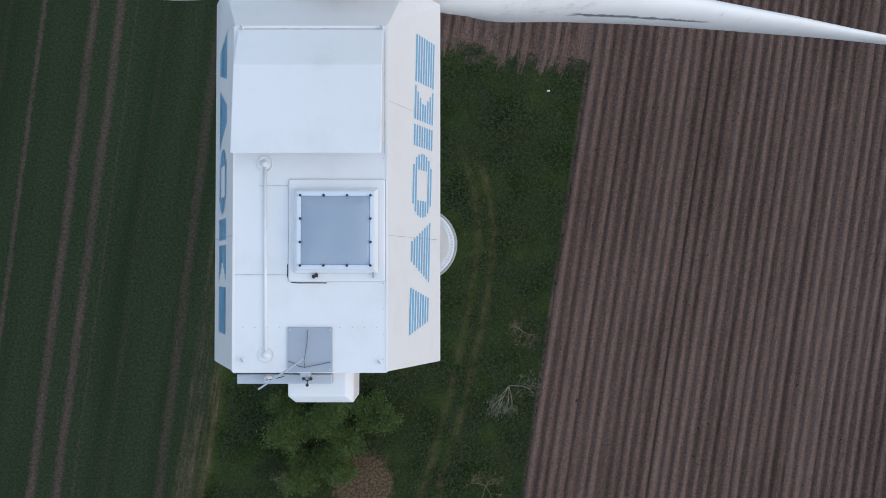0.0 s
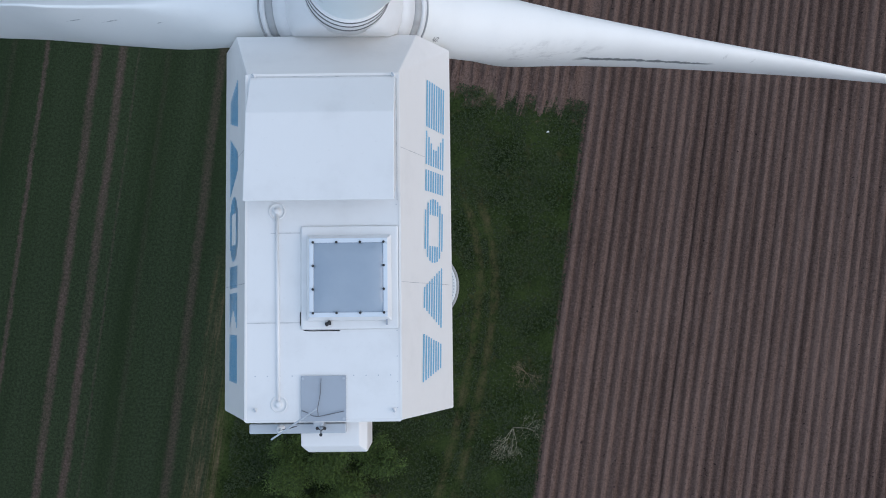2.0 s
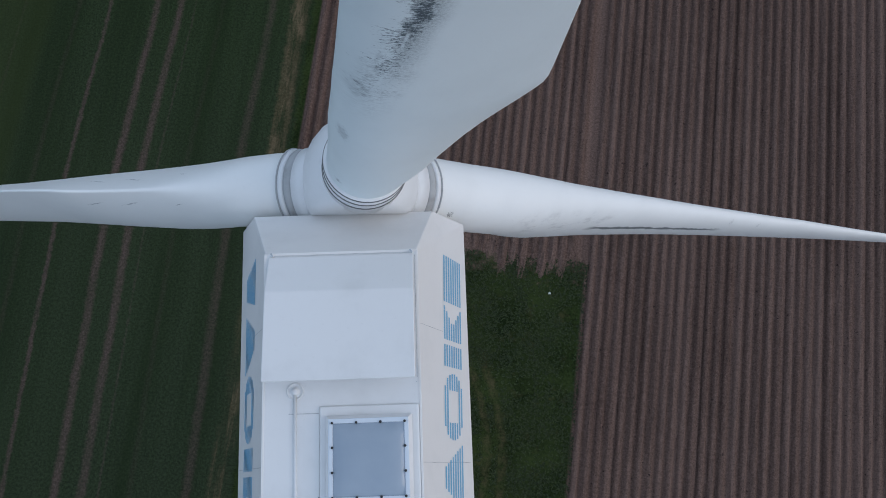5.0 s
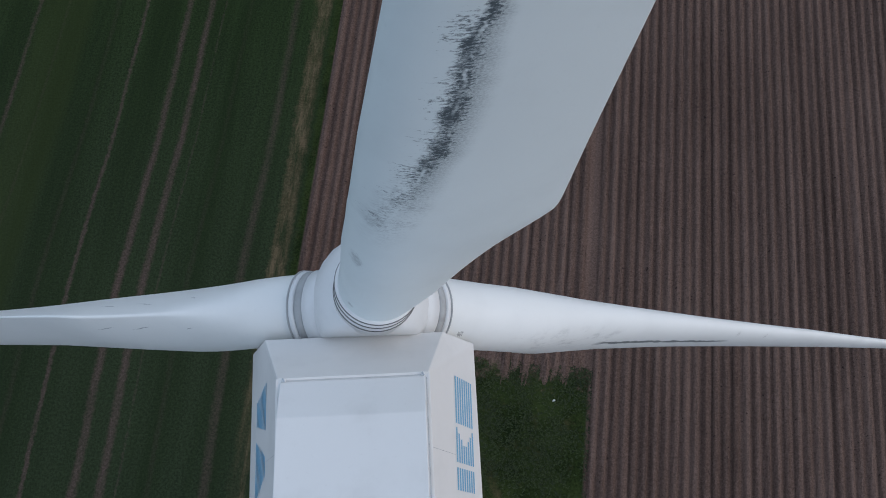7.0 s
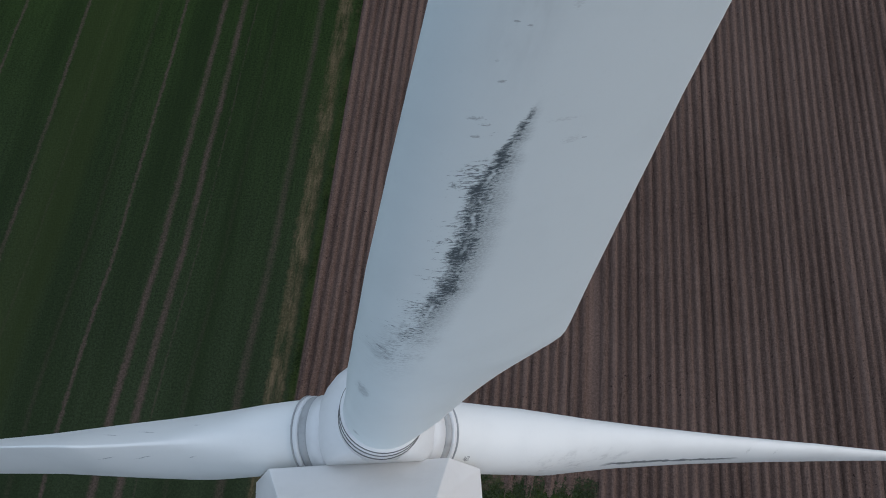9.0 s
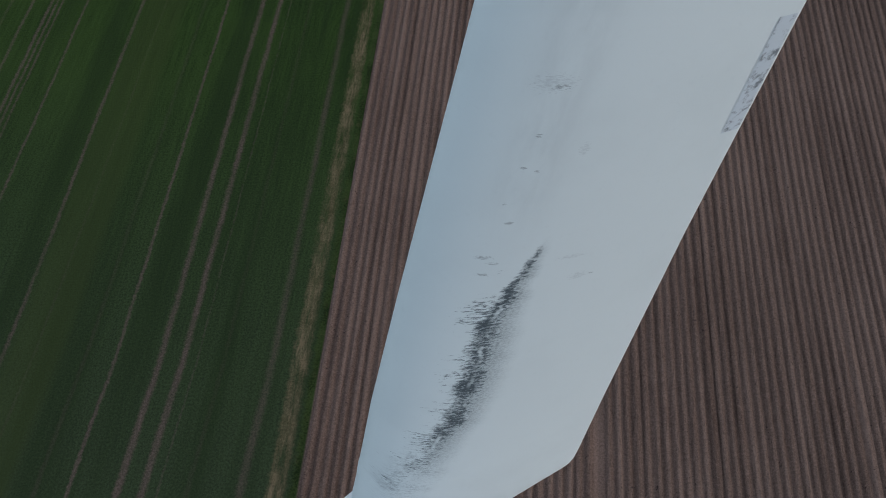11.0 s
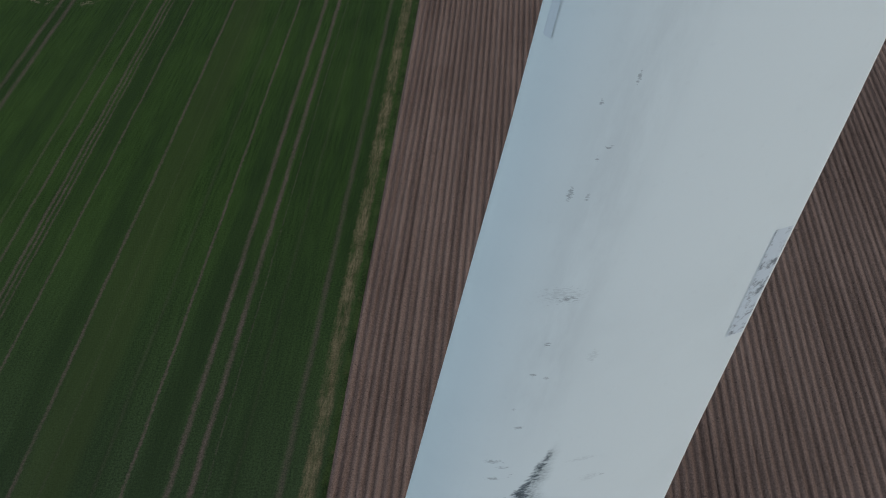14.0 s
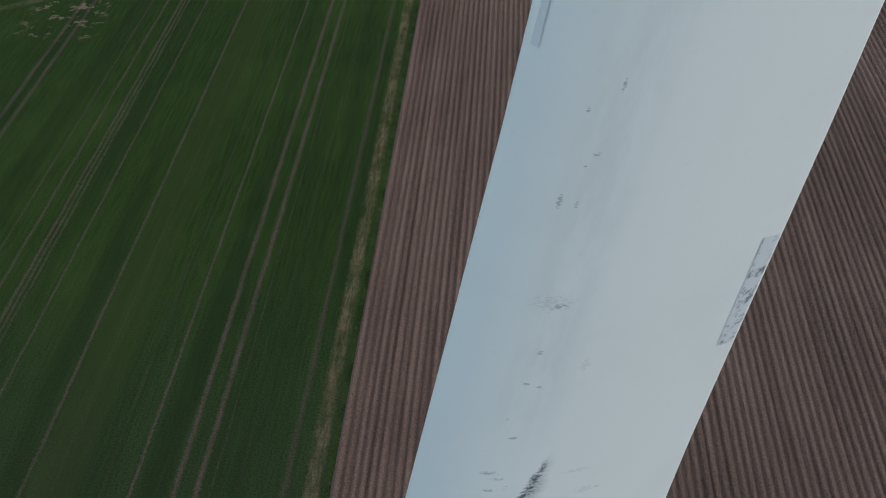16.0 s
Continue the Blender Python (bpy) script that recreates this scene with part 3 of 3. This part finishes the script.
def on_side(side, y, s, lift=0.004):
    """A place on a sloping side panel: s runs from the roof edge (0) to the eave (1)."""
    z = ROOF + s * (EAVE - ROOF)
    n = Vector((ROOF - EAVE, 0, EW - RW)).normalized() * lift
    return Vector((side * (side_x(z) + n.x), y, z + n.z))


for side in (-1, 1):
    for y, a, b in ((0.35, 0.02, 0.46), (-1.27, 0.02, 0.95)):
        bm = bmesh.new()
        q = [on_side(side, y + d, s, 0.003) for s, d in ((a, -0.003), (b, -0.003), (b, 0.003), (a, 0.003))]
        bm.faces.new([bm.verts.new(p) for p in q])
        part("panel_seam", bm, SEAM, nacelle)


def spans(shape, h):
    """Where a stripe at height h (0 to 1) starts and ends along a block, from 0 to 1."""
    if shape == "taper":
        return [(0.26 * h, 1 - 0.26 * h)]
    if shape == "wedge":
        return [(0.36 * (1 - h), 1 - 0.36 * (1 - h))]
    if shape == "oval":
        w = max(0.0, 1 - (2 * h - 1) ** 2) ** 0.35
        if 0.3 < h < 0.7:
            return [(0.5 - 0.5 * w, 0.26), (0.74, 0.5 + 0.5 * w)]
        return [(0.5 - 0.5 * w, 0.5 + 0.5 * w)]
    if shape == "pair":
        w = abs(2 * h - 1)
        return [(0.0, 0.34), (0.42, 0.66 + 0.34 * w)]
    return [(0.0, 1.0)]


STRIPES = 8
# striped blocks along the sides: shape, start and end towards the rotor
RIGHT = [("taper", -2.52, -1.90), ("wedge", -1.86, -1.04), ("oval", -1.00, -0.16), ("pair", -0.08, 0.74), ("block", 0.76, 1.38)]
LEFT = [("taper", 1.36, 0.74), ("wedge", 0.70, -0.10), ("oval", -0.12, -0.96), ("pair", -1.02, -1.84), ("block", -1.90, -2.50)]
for side, blocks in ((1, RIGHT), (-1, LEFT)):
    for shape, y0, y1 in blocks:
        for k in range(STRIPES):
            h = (k + 0.5) / STRIPES
            for a, b in spans(shape, h):
                bm = bmesh.new()
                ya, yb = y0 + (y1 - y0) * a, y0 + (y1 - y0) * b
                quad = []
                for y, dh in ((ya, -0.28), (yb, -0.28), (yb, 0.28), (ya, 0.28)):
                    hh = h + dh / STRIPES
                    top = 0.50 + 0.035 * (y - 1.3) if side > 0 else 0.37
                    quad.append(on_side(side, y, top + 0.38 * hh, 0.004))
                bm.faces.new([bm.verts.new(p) for p in quad])
                part("painted_stripe", bm, BLUE, nacelle)

# roof cover: a short ramp behind the front joint, then nearly level to a blunt rear edge
CV = 0.875
cv = []
for s in (-1, 1):
    cv += [(s * CV, 1.20, ROOF + 0.015), (s * CV, 0.72, ROOF + 0.27), (s * CV, -0.34, ROOF + 0.40), (s * CV, -0.325, ROOF + 0.35), (s * CV, -0.14, ROOF), (s * CV, 1.20, ROOF)]
part("roof_cover", hull(cv, 0.012), WHITE, turbine, "raised white cover with a sloped front")
for x, y in ((-0.83, 1.22), (0.85, 1.22), (-0.80, -2.76), (0.83, -2.78)):
    eye = part("lifting_eye", rod((x, y, ROOF), (x, y, ROOF + 0.035), 0.028, 0.02, 10), WHITE, turbine)
    part("eye_ring", rod((x - 0.012, y + 0.022, ROOF + 0.042), (x + 0.012, y - 0.022, ROOF + 0.042), 0.010, n=8), STEEL, eye)

# roof hatch with a domed acrylic skylight
hatch = part("hatch_frame", box(-0.26, 0.90, -1.83, -0.60, ROOF, ROOF + 0.030, 0.024, seg=4), WHITE, turbine, "moulded white hatch surround")
part("hatch_curb", hull([(sx, sy, z) for z, g in ((ROOF + 0.04, 0.05), (ROOF + 0.13, 0.0)) for sx in (-0.14 - g, 0.77 + g) for sy in (-1.68 - g, -0.76 + g)], 0.01), WHITE, hatch)
bm = bmesh.new()
N = 12
grid = [[None] * (N + 1) for _ in range(N + 1)]
for i in range(N + 1):
    for j in range(N + 1):
        x, y = -0.095 + 0.82 * i / N, -1.63 + 0.82 * j / N
        e = min(i, j, N - i, N - j) / (N / 2)
        grid[i][j] = bm.verts.new((x, y, ROOF + 0.136 + 0.055 * (1 - (1 - e) ** 4)))
for i in range(N):
    for j in range(N):
        bm.faces.new((grid[i][j], grid[i + 1][j], grid[i + 1][j + 1], grid[i][j + 1]))
for x0, x1, y0, y1 in ((-0.145, 0.775, -1.683, -1.628), (-0.145, 0.775, -0.812, -0.757), (-0.145, -0.093, -1.628, -0.812), (0.723, 0.775, -1.628, -0.812)):
    part("skylight_rim", box(x0, x1, y0, y1, ROOF + 0.125, ROOF + 0.150, 0.008), FROST, hatch)
part("skylight", bm, SKYLIGHT, hatch, "smoked acrylic skylight with the sky's reflection in its colour", True)
for i in range(4):
    for j in range(4):
        if i in (0, 3) or j in (0, 3):
            x, y = -0.10 + 0.83 * i / 3, -1.635 + 0.83 * j / 3
            part("hatch_bolt", rod((x, y, ROOF + 0.148), (x, y, ROOF + 0.165), 0.016, 0.014, 10), BLACK, hatch, "black capped bolt")
part("latch", box(0.03, 0.10, -1.775, -1.745, ROOF + 0.04, ROOF + 0.07, 0.006, rod((0.04, -1.78, ROOF + 0.05), (0.09, -1.73, ROOF + 0.06), 0.018)), BLACK, hatch, "small dark latch")
part("latch", box(0.745, 0.77, -1.78, -1.69, ROOF + 0.05, ROOF + 0.07, 0.004), GREY, hatch)

# dark open joint round one corner of the hatch surround
arc = [(-0.268, -1.62), (-0.268, -1.76), (-0.255, -1.80), (-0.22, -1.835), (-0.15, -1.842), (0.2, -1.842)]
bm = bmesh.new()
for p, q in zip(arc, arc[1:]):
    rod((*p, ROOF + 0.008), (*q, ROOF + 0.008), 0.0065, n=6, bm=bm)
part("hatch_joint", bm, BLACK, hatch, "dark open joint")

# cable duct between two round foot plates
duct = part("cable_duct", rod((-0.545, -0.42, ROOF + 0.014), (-0.525, -2.66, ROOF + 0.014), 0.020, n=14), WHITE, turbine, "white cable duct along the roof", True)
for x, y in ((-0.545, -0.42), (-0.52, -2.70)):
    part("duct_foot", lathe([(0.10, 0), (0.10, 0.010), (0.088, 0.014), (0.086, 0.008), (0.042, 0.010), (0.036, 0.040), (0.018, 0.046)], 24, Matrix.Translation((x, y, ROOF + 0.004))), WHITE, duct, "", True)

# grey plate at the rear with cables on it
plate = part("rear_plate", box(-0.26, 0.27, -2.90, -2.37, ROOF + 0.008, ROOF + 0.03, 0.004), GREY, turbine, "grey sheet metal plate with four bolts")
for x in (-0.235, 0.245):
    for y in (-2.87, -2.40):
        part("plate_bolt", rod((x, y, ROOF + 0.03), (x, y, ROOF + 0.042), 0.015, n=10), STEEL, plate)


def cable(points, r, parent):
    bm = bmesh.new()
    for a, b in zip(points, points[1:]):
        rod(a, b, r, n=6, bm=bm)
    part("cable", bm, CABLE, parent, "thin dark grey cable")


zc = ROOF + 0.045
cable([(-0.02, -2.40, zc), (-0.03, -2.58, zc), (-0.06, -2.76, zc + 0.02), (-0.05, -2.84, zc + 0.02)], 0.004, plate)
cable([(-0.25, -2.77, zc), (-0.19, -2.79, zc), (-0.12, -2.83, zc + 0.01), (-0.05, -2.84, zc + 0.02)], 0.005, plate)
cable([(-0.05, -2.84, zc + 0.02), (0.06, -2.82, zc), (0.25, -2.78, zc)], 0.005, plate)
# sensor rail behind the roof edge
rail = part("sensor_rail", box(-0.90, 0.25, -3.06, -2.945, ROOF - 0.24, ROOF - 0.14, 0.012), STEEL, turbine, "grey steel rail behind the roof")
part("rail_bracket", box(-0.12, 0.0, -2.96, -2.86, ROOF - 0.2, ROOF + 0.0, 0.01), STEEL, rail)
vane = part("wind_vane", rod((-0.52, -3.0, ROOF - 0.16), (-0.52, -3.0, ROOF + 0.04), 0.018, 0.014), STEEL, turbine, "small wind vane on a thin mast")
part("vane_tail", hull([(-0.52, -3.0, ROOF + 0.04), (-0.40, -2.97, ROOF + 0.05), (-0.28, -2.94, ROOF + 0.05), (-0.30, -2.95, ROOF + 0.08), (-0.42, -2.985, ROOF + 0.075), (-0.41, -2.965, ROOF + 0.065)]), BLACK, vane)
part("vane_base", lathe([(0.05, 0), (0.05, 0.05), (0.03, 0.08)], 16, Matrix.Translation((-0.52, -3.0, ROOF - 0.15))), WHITE, vane)
gauge = part("anemometer", rod((-0.02, -3.0, ROOF - 0.16), (-0.02, -3.0, ROOF + 0.05), 0.03, 0.02), STEEL, turbine, "cup anemometer on a thin mast")
for k in range(3):
    a = 2 * math.pi * k / 3 + 0.5
    hx, hy = -0.02 + 0.05 * math.cos(a), -3.0 + 0.05 * math.sin(a)
    part("cup_arm", rod((-0.02, -3.0, ROOF + 0.06), (hx, hy, ROOF + 0.06), 0.006, n=6), BLACK, gauge)
    part("cup", lathe([(0.004, -0.02), (0.016, -0.010), (0.020, 0.008), (0.017, 0.010)], 12, Matrix.Translation((hx, hy, ROOF + 0.06))), BLACK, gauge)
part("stay_arm", rod((-0.60, -3.10, ROOF + 0.05), (-0.03, -2.72, ROOF + 0.35), 0.011, n=8), STEEL, turbine, "slanting grey metal arm")
part("rear_box", hull([(-0.30, -2.89, 39.86), (-0.30, -3.22, 39.86), (0.40, -3.22, 39.86), (0.40, -2.89, 39.86), (-0.30, -3.23, 39.80), (-0.22, -3.31, 39.76), (0.49, -3.31, 39.76), (0.49, -2.89, 39.76)] + [(x, y, 39.0) for x in (-0.30, 0.49) for y in (-2.89, -3.31)], 0.012), WHITE, turbine, "white box on the rear wall")

# the nacelle stands a little askew to the rows
ASKEW = Matrix.Translation((0, -1.2, 0)) @ pose(0, 0, 0, 0, 0, 0.72) @ Matrix.Translation((0, 1.2, 0))
for ob in turbine.children:
    if ob.name.split(".")[0] not in ("tower", "foundation", "tower_flange", "yaw_collar"):
        ob.matrix_basis = ASKEW @ ob.matrix_basis

# ---- rotor ----
HUB = Vector((0.125, 2.390, 39.208))
TILT, TURN, CONE, AZ = 4.58, -0.24, 3.17, 9.17
PITCH_UP, PITCH_LOW = -12.32, -3.77  # the raised blade is feathered differently
ROTOR = Matrix.Translation(HUB) @ pose(0, 0, 0, 0, 0, TURN) @ pose(0, 0, 0, TILT, 0, 0)
spin = ROTOR @ Matrix.Rotation(radians(-90), 4, "X")  # z of the turned form points ahead
part("hub", lathe([(0.64, -0.44), (0.70, -0.36), (0.755, -0.22), (0.785, 0.0), (0.775, 0.20), (0.73, 0.40), (0.65, 0.58), (0.53, 0.74), (0.37, 0.87), (0.20, 0.94), (0.05, 0.96)], 56, spin), WHITE, turbine, "rounded white hub cover", True)
part("rotor_shaft", lathe([(0.10, -0.8), (0.10, -0.40)], 32, spin), GREY, turbine, "", True)

# radius, leading edge, trailing edge, thickness, twist
SECTIONS = [(0.51, -0.490, 0.490, 0.985, 13.6), (1.02, -0.492, 0.500, 0.985, 13.6), (1.64, -0.495, 0.784, 0.969, 13.6), (2.45, -0.528, 1.078, 0.883, 13.6), (3.17, -0.524, 1.329, 0.791, 13.6), (3.58, -0.531, 1.476, 0.743, 13.3), (3.7, -0.526, 1.516, 0.727, 13), (3.83, -0.527, 1.531, 0.710, 12.6), (4.04, -0.527, 1.523, 0.685, 12.1), (5.11, -0.533, 1.436, 0.557, 10.5), (6.95, -0.507, 1.296, 0.428, 8), (7.57, -0.494, 1.241, 0.394, 7.5), (9.97, -0.443, 1.069, 0.303, 5.5), (10.64, -0.437, 1.003, 0.283, 5.5), (13.29, -0.277, 0.771, 0.202, 3.5), (15.85, -0.169, 0.613, 0.119, 3.2), (16.98, -0.104, 0.529, 0.074, 3.1), (17.38, -0.015, 0.401, 0.030, 3.1)]
COLS = np.array(SECTIONS, float)


def surface(r, a):
    """A place on the blade in its own axes; a runs round the section from the trailing edge over the downwind face."""
    le, te, th, tw = (np.interp(r, COLS[:, 0], COLS[:, k]) for k in (1, 2, 3, 4))
    k = min(1.0, max(0.0, (r - 0.9) / 2.0))
    k = k * k * (3 - 2 * k)
    c = (1 + math.cos(a)) / 2
    foil = 2.12 * (1.4845 * math.sqrt(c) - 0.63 * c - 1.758 * c**2 + 1.4215 * c**3 - 0.5075 * c**4)
    round_ = 2 * math.sqrt(max(0.0, c * (1 - c)))
    up = math.sin(a) >= 0
    h = (1 - k) * round_ + k * (foil * (1.15 if up else 0.85) + 0.012)
    y = -h * th / 2 if up else h * th / 2
    x = le + (te - le) * c
    t = radians(-tw)
    return Vector((x * math.cos(t) - y * math.sin(t), x * math.sin(t) + y * math.cos(t), r))


def blade_mesh():
    bm = bmesh.new()
    n, radii = 44, sorted(set(np.concatenate([COLS[:, 0], np.linspace(0.5, 3.5, 16), np.linspace(3.6, 17.3, 30)]).round(3)))
    rings = [[bm.verts.new(surface(r, 2 * math.pi * (k + 0.5) / n)) for k in range(n)] for r in radii]
    for a, b in zip(rings, rings[1:]):
        for k in range(n):
            bm.faces.new((a[k], b[k], b[(k + 1) % n], a[(k + 1) % n]))
    bm.faces.new(rings[0]), bm.faces.new(reversed(rings[-1]))
    return bm


def strip(r0, r1, a0, a1, lift=0.004, n=14, m=4):
    """A thin sheet stuck onto the blade."""
    bm = bmesh.new()
    g = [[None] * (m + 1) for _ in range(n + 1)]
    for i in range(n + 1):
        for j in range(m + 1):
            r, a = r0 + (r1 - r0) * i / n, a0 + (a1 - a0) * j / m
            p = surface(r, a)
            q = surface(r, a + 0.02) - p
            out = Vector((q.y, -q.x, 0)).normalized()
            if out.y > 0 and math.sin(a) > 0.15:
                out = -out
            g[i][j] = bm.verts.new(p + out * lift)
    for i in range(n):
        for j in range(m):
            bm.faces.new((g[i][j], g[i + 1][j], g[i + 1][j + 1], g[i][j + 1]))
    return bm


def ring(name, z0, z1, r, material, blade):
    return part(name, lathe([(r - 0.03, z0), (r, z0 + 0.008), (r, z1 - 0.008), (r - 0.03, z1)], 48), material, blade, "", True)


for k, coat in enumerate((BLADE_UP, BLADE_EAST, BLADE_WEST)):
    blade = part("rotor_blade", blade_mesh(), coat, turbine, ("raised white blade with a long sooty stain", "white blade with a dark wavy crack line", "white blade with faint scuffs")[k], True)
    blade.matrix_basis = ROTOR @ pose(0, 0, 0, 0, AZ + 120 * k, 0) @ pose(0, 0, 0, -CONE, 0, 0) @ pose(0, 0, 0, 0, 0, -(PITCH_LOW if k else PITCH_UP))
    if k == 0:
        ring("root_ring", 0.50, 1.05, 0.532, WHITE, blade)
        for z in (0.70, 0.86, 1.01):
            ring("seal_band", z, z + 0.035, 0.540, RUBBER, blade)
        part("repair_tape", strip(8.55, 9.36, 0.12, 0.57, 0.002), TAPE, blade, "mottled bluish repair tape at the trailing edge")
        part("edge_tape", strip(10.42, 13.0, 2.84, 3.05), FILM, blade, "pale protective tape at the leading edge")
    else:
        ring("root_ring", 0.50, 0.77, 0.535, WHITE, blade)
        ring("seal_band", 0.77, 0.89, 0.524, SEAL, blade)
        ring("root_ring", 0.89, 0.97, 0.535, WHITE, blade)
        ring("seal_band", 0.97, 0.995, 0.545, SEAL, blade)

# ---- plants and small things on the plot ----


def leaves(n, place, size, seed):
    """Many small folded leaves; place(k, rng) gives the middle of each."""
    g = np.random.default_rng(seed)
    verts, faces = [], []
    for k in range(n):
        c = place(g)
        s = size * g.uniform(0.6, 1.4)
        d = Vector(g.standard_normal(3)).normalized()
        e = d.cross(Vector(g.standard_normal(3))).normalized()
        d.z *= 0.5
        i = len(verts)
        f = d.cross(e) * s * 0.18
        verts += [c - d * s, c + e * s * 0.45 + f, c + d * s, c - e * s * 0.45 + f]
        faces += [(i, i + 1, i + 2), (i, i + 2, i + 3)]
    return verts, faces


def twigs(base, height, spread, seed, r=0.035, n=6, forks=2):
    """Bare limbs that fork and thin out from one root."""
    g = np.random.default_rng(seed)
    bm = bmesh.new()
    ends = []

    def grow(p, d, length, rad, depth):
        q = p + d * length
        rod(p, q, rad, rad * 0.6, 5, bm)
        ends.append(q)
        if depth:
            for _ in range(3):
                dd = (d + Vector(g.standard_normal(3)) * 0.55 + Vector((0, 0, 0.12))).normalized()
                grow(q, dd, length * g.uniform(0.5, 0.8), rad * 0.55, depth - 1)

    for _ in range(n):
        a = g.uniform(0, 2 * math.pi)
        d = Vector((math.cos(a) * spread, math.sin(a) * spread, 1)).normalized()
        grow(Vector(base), d, height * g.uniform(0.30, 0.5), r, forks)
    return bm, ends


def bush(u, v, radius, height, n, seed, material=LEAF, size=0.062, label="leafy green bush growing in rough grass"):
    thing = new("bush")
    thing.location = at_row(u, v)
    tagged(thing, label, "bush", "bushes on the plot")
    bm, ends = twigs((0, 0, 0), height, radius / height * 1.0, seed)
    part("branches", bm, BARK, thing)
    ends = [e for e in ends if e.z > 0.2]

    def place(g):
        e = ends[g.integers(len(ends))]
        return e + Vector(g.standard_normal(3)) * radius * 0.15

    vs, fs = leaves(int(n * 1.8), place, size, seed + 1)
    for p in vs:
        p.z = max(p.z, 0.05)
    raw("foliage", vs, fs, material, thing)
    return thing


for u, v, r, h, n, s in ((-4.4, -11.4, 1.8, 2.6, 7500, 11), (-2.5, -10.6, 1.6, 2.4, 6500, 12), (-0.7, -9.2, 1.4, 2.0, 5500, 13), (-5.6, -9.9, 1.3, 1.6, 3500, 14), (-4.2, -13.3, 1.3, 1.9, 4500, 15), (-2.3, -12.3, 1.2, 1.8, 4500, 16)):
    bush(u, v, r, h, n, s)


def dry_shrub(u, v, h, seed, material, label):
    thing = new("shrub")
    thing.location = at_row(u, v)
    tagged(thing, label, "shrub", "shrubs on the plot")
    bm, ends = twigs((0, 0, 0), h * 0.9, 1.1, seed, 0.018, 6, 4)
    part("branches", bm, material, thing)

    def place(g):
        return ends[g.integers(len(ends))] + Vector(g.standard_normal(3)) * 0.16

    vs, fs = leaves(300, place, 0.035, seed)
    for p in vs:
        p.z = max(p.z, 0.02)
    raw("dry_leaves", vs, fs, material, thing)


dry_shrub(6.4, -7.1, 2.1, 21, PALE, "bare pale shrub with dry twigs beside the field")
dry_shrub(6.7, -4.0, 1.2, 22, RUSTY, "low bare shrub in rough grass")
dry_shrub(5.95, -12.8, 1.5, 23, RUSTY, "dry brown shrub beside the field")
dry_shrub(-4.5, -14.2, 1.3, 24, PALE, "pale dead twigs beside the bushes")

stone = part("marker_stone", hull([(x * 0.10, y * 0.08, z * 0.7) for x, y, z in ((-1, -0.7, 0), (1, -0.5, 0), (0.7, 1, 0), (-0.6, 0.9, 0), (-0.5, -0.3, 0.16), (0.6, -0.1, 0.18), (0.1, 0.6, 0.14))], 0.02), STONE)
stone.location = (7.40, 8.62, 0.0)
tagged(stone, "small white stone in the grass", "stone")


def tufts(name, u0, u1, v0, v1, n, height, seed, material, label, keep=None):
    g = np.random.default_rng(seed)
    verts, faces = [], []
    for _ in range(n):
        u, v = g.uniform(u0, u1), g.uniform(v0, v1)
        if noise.noise(Vector((u * 0.6, v * 0.6, seed))) < g.uniform(-0.5, 0.35):
            continue
        if keep and not keep(u, v):
            continue
        c = at_row(u, v)
        for _ in range(3):
            a = g.uniform(0, 2 * math.pi)
            h = height * g.uniform(0.5, 1.3)
            d = Vector((math.cos(a), math.sin(a), 0))
            w = Vector((-d.y, d.x, 0)) * h * 0.22
            i = len(verts)
            b = c + d * h * 0.1
            verts += [b - w, b + w, b + d * h * 0.9 + Vector((0, 0, h * 0.7))]
            faces.append((i, i + 1, i + 2))
    ob = raw(name, verts, faces, material)
    return tagged(ob, label, "grass", kind="stuff")


def open_plot(u, v):
    if (u - TX) ** 2 + v * v < 6.5 or (u + 0.8) ** 2 + (v + 13.9) ** 2 < 3.2:
        return False
    ub = u + 0.007 * (v + 1) ** 2 + 0.035 * max(v + 1, 0) ** 2
    return not (v < 5 and (abs(ub - 3.6) < 0.25 or abs(ub - 4.45) < 0.25))


tufts("grass", -8.9, 8.35, -22.0, 11.6, 70000, 0.12, 31, BLADES, "rough dark green grass round the tower", open_plot)

# ---- bring the place from its building units to metres ----
for me in bpy.data.meshes:
    me.transform(Matrix.Scale(SIZE, 4))
for ob in scene.objects:
    if ob.type in ("MESH", "EMPTY"):
        m = ob.matrix_basis.copy()
        m.translation *= SIZE
        ob.matrix_basis = m
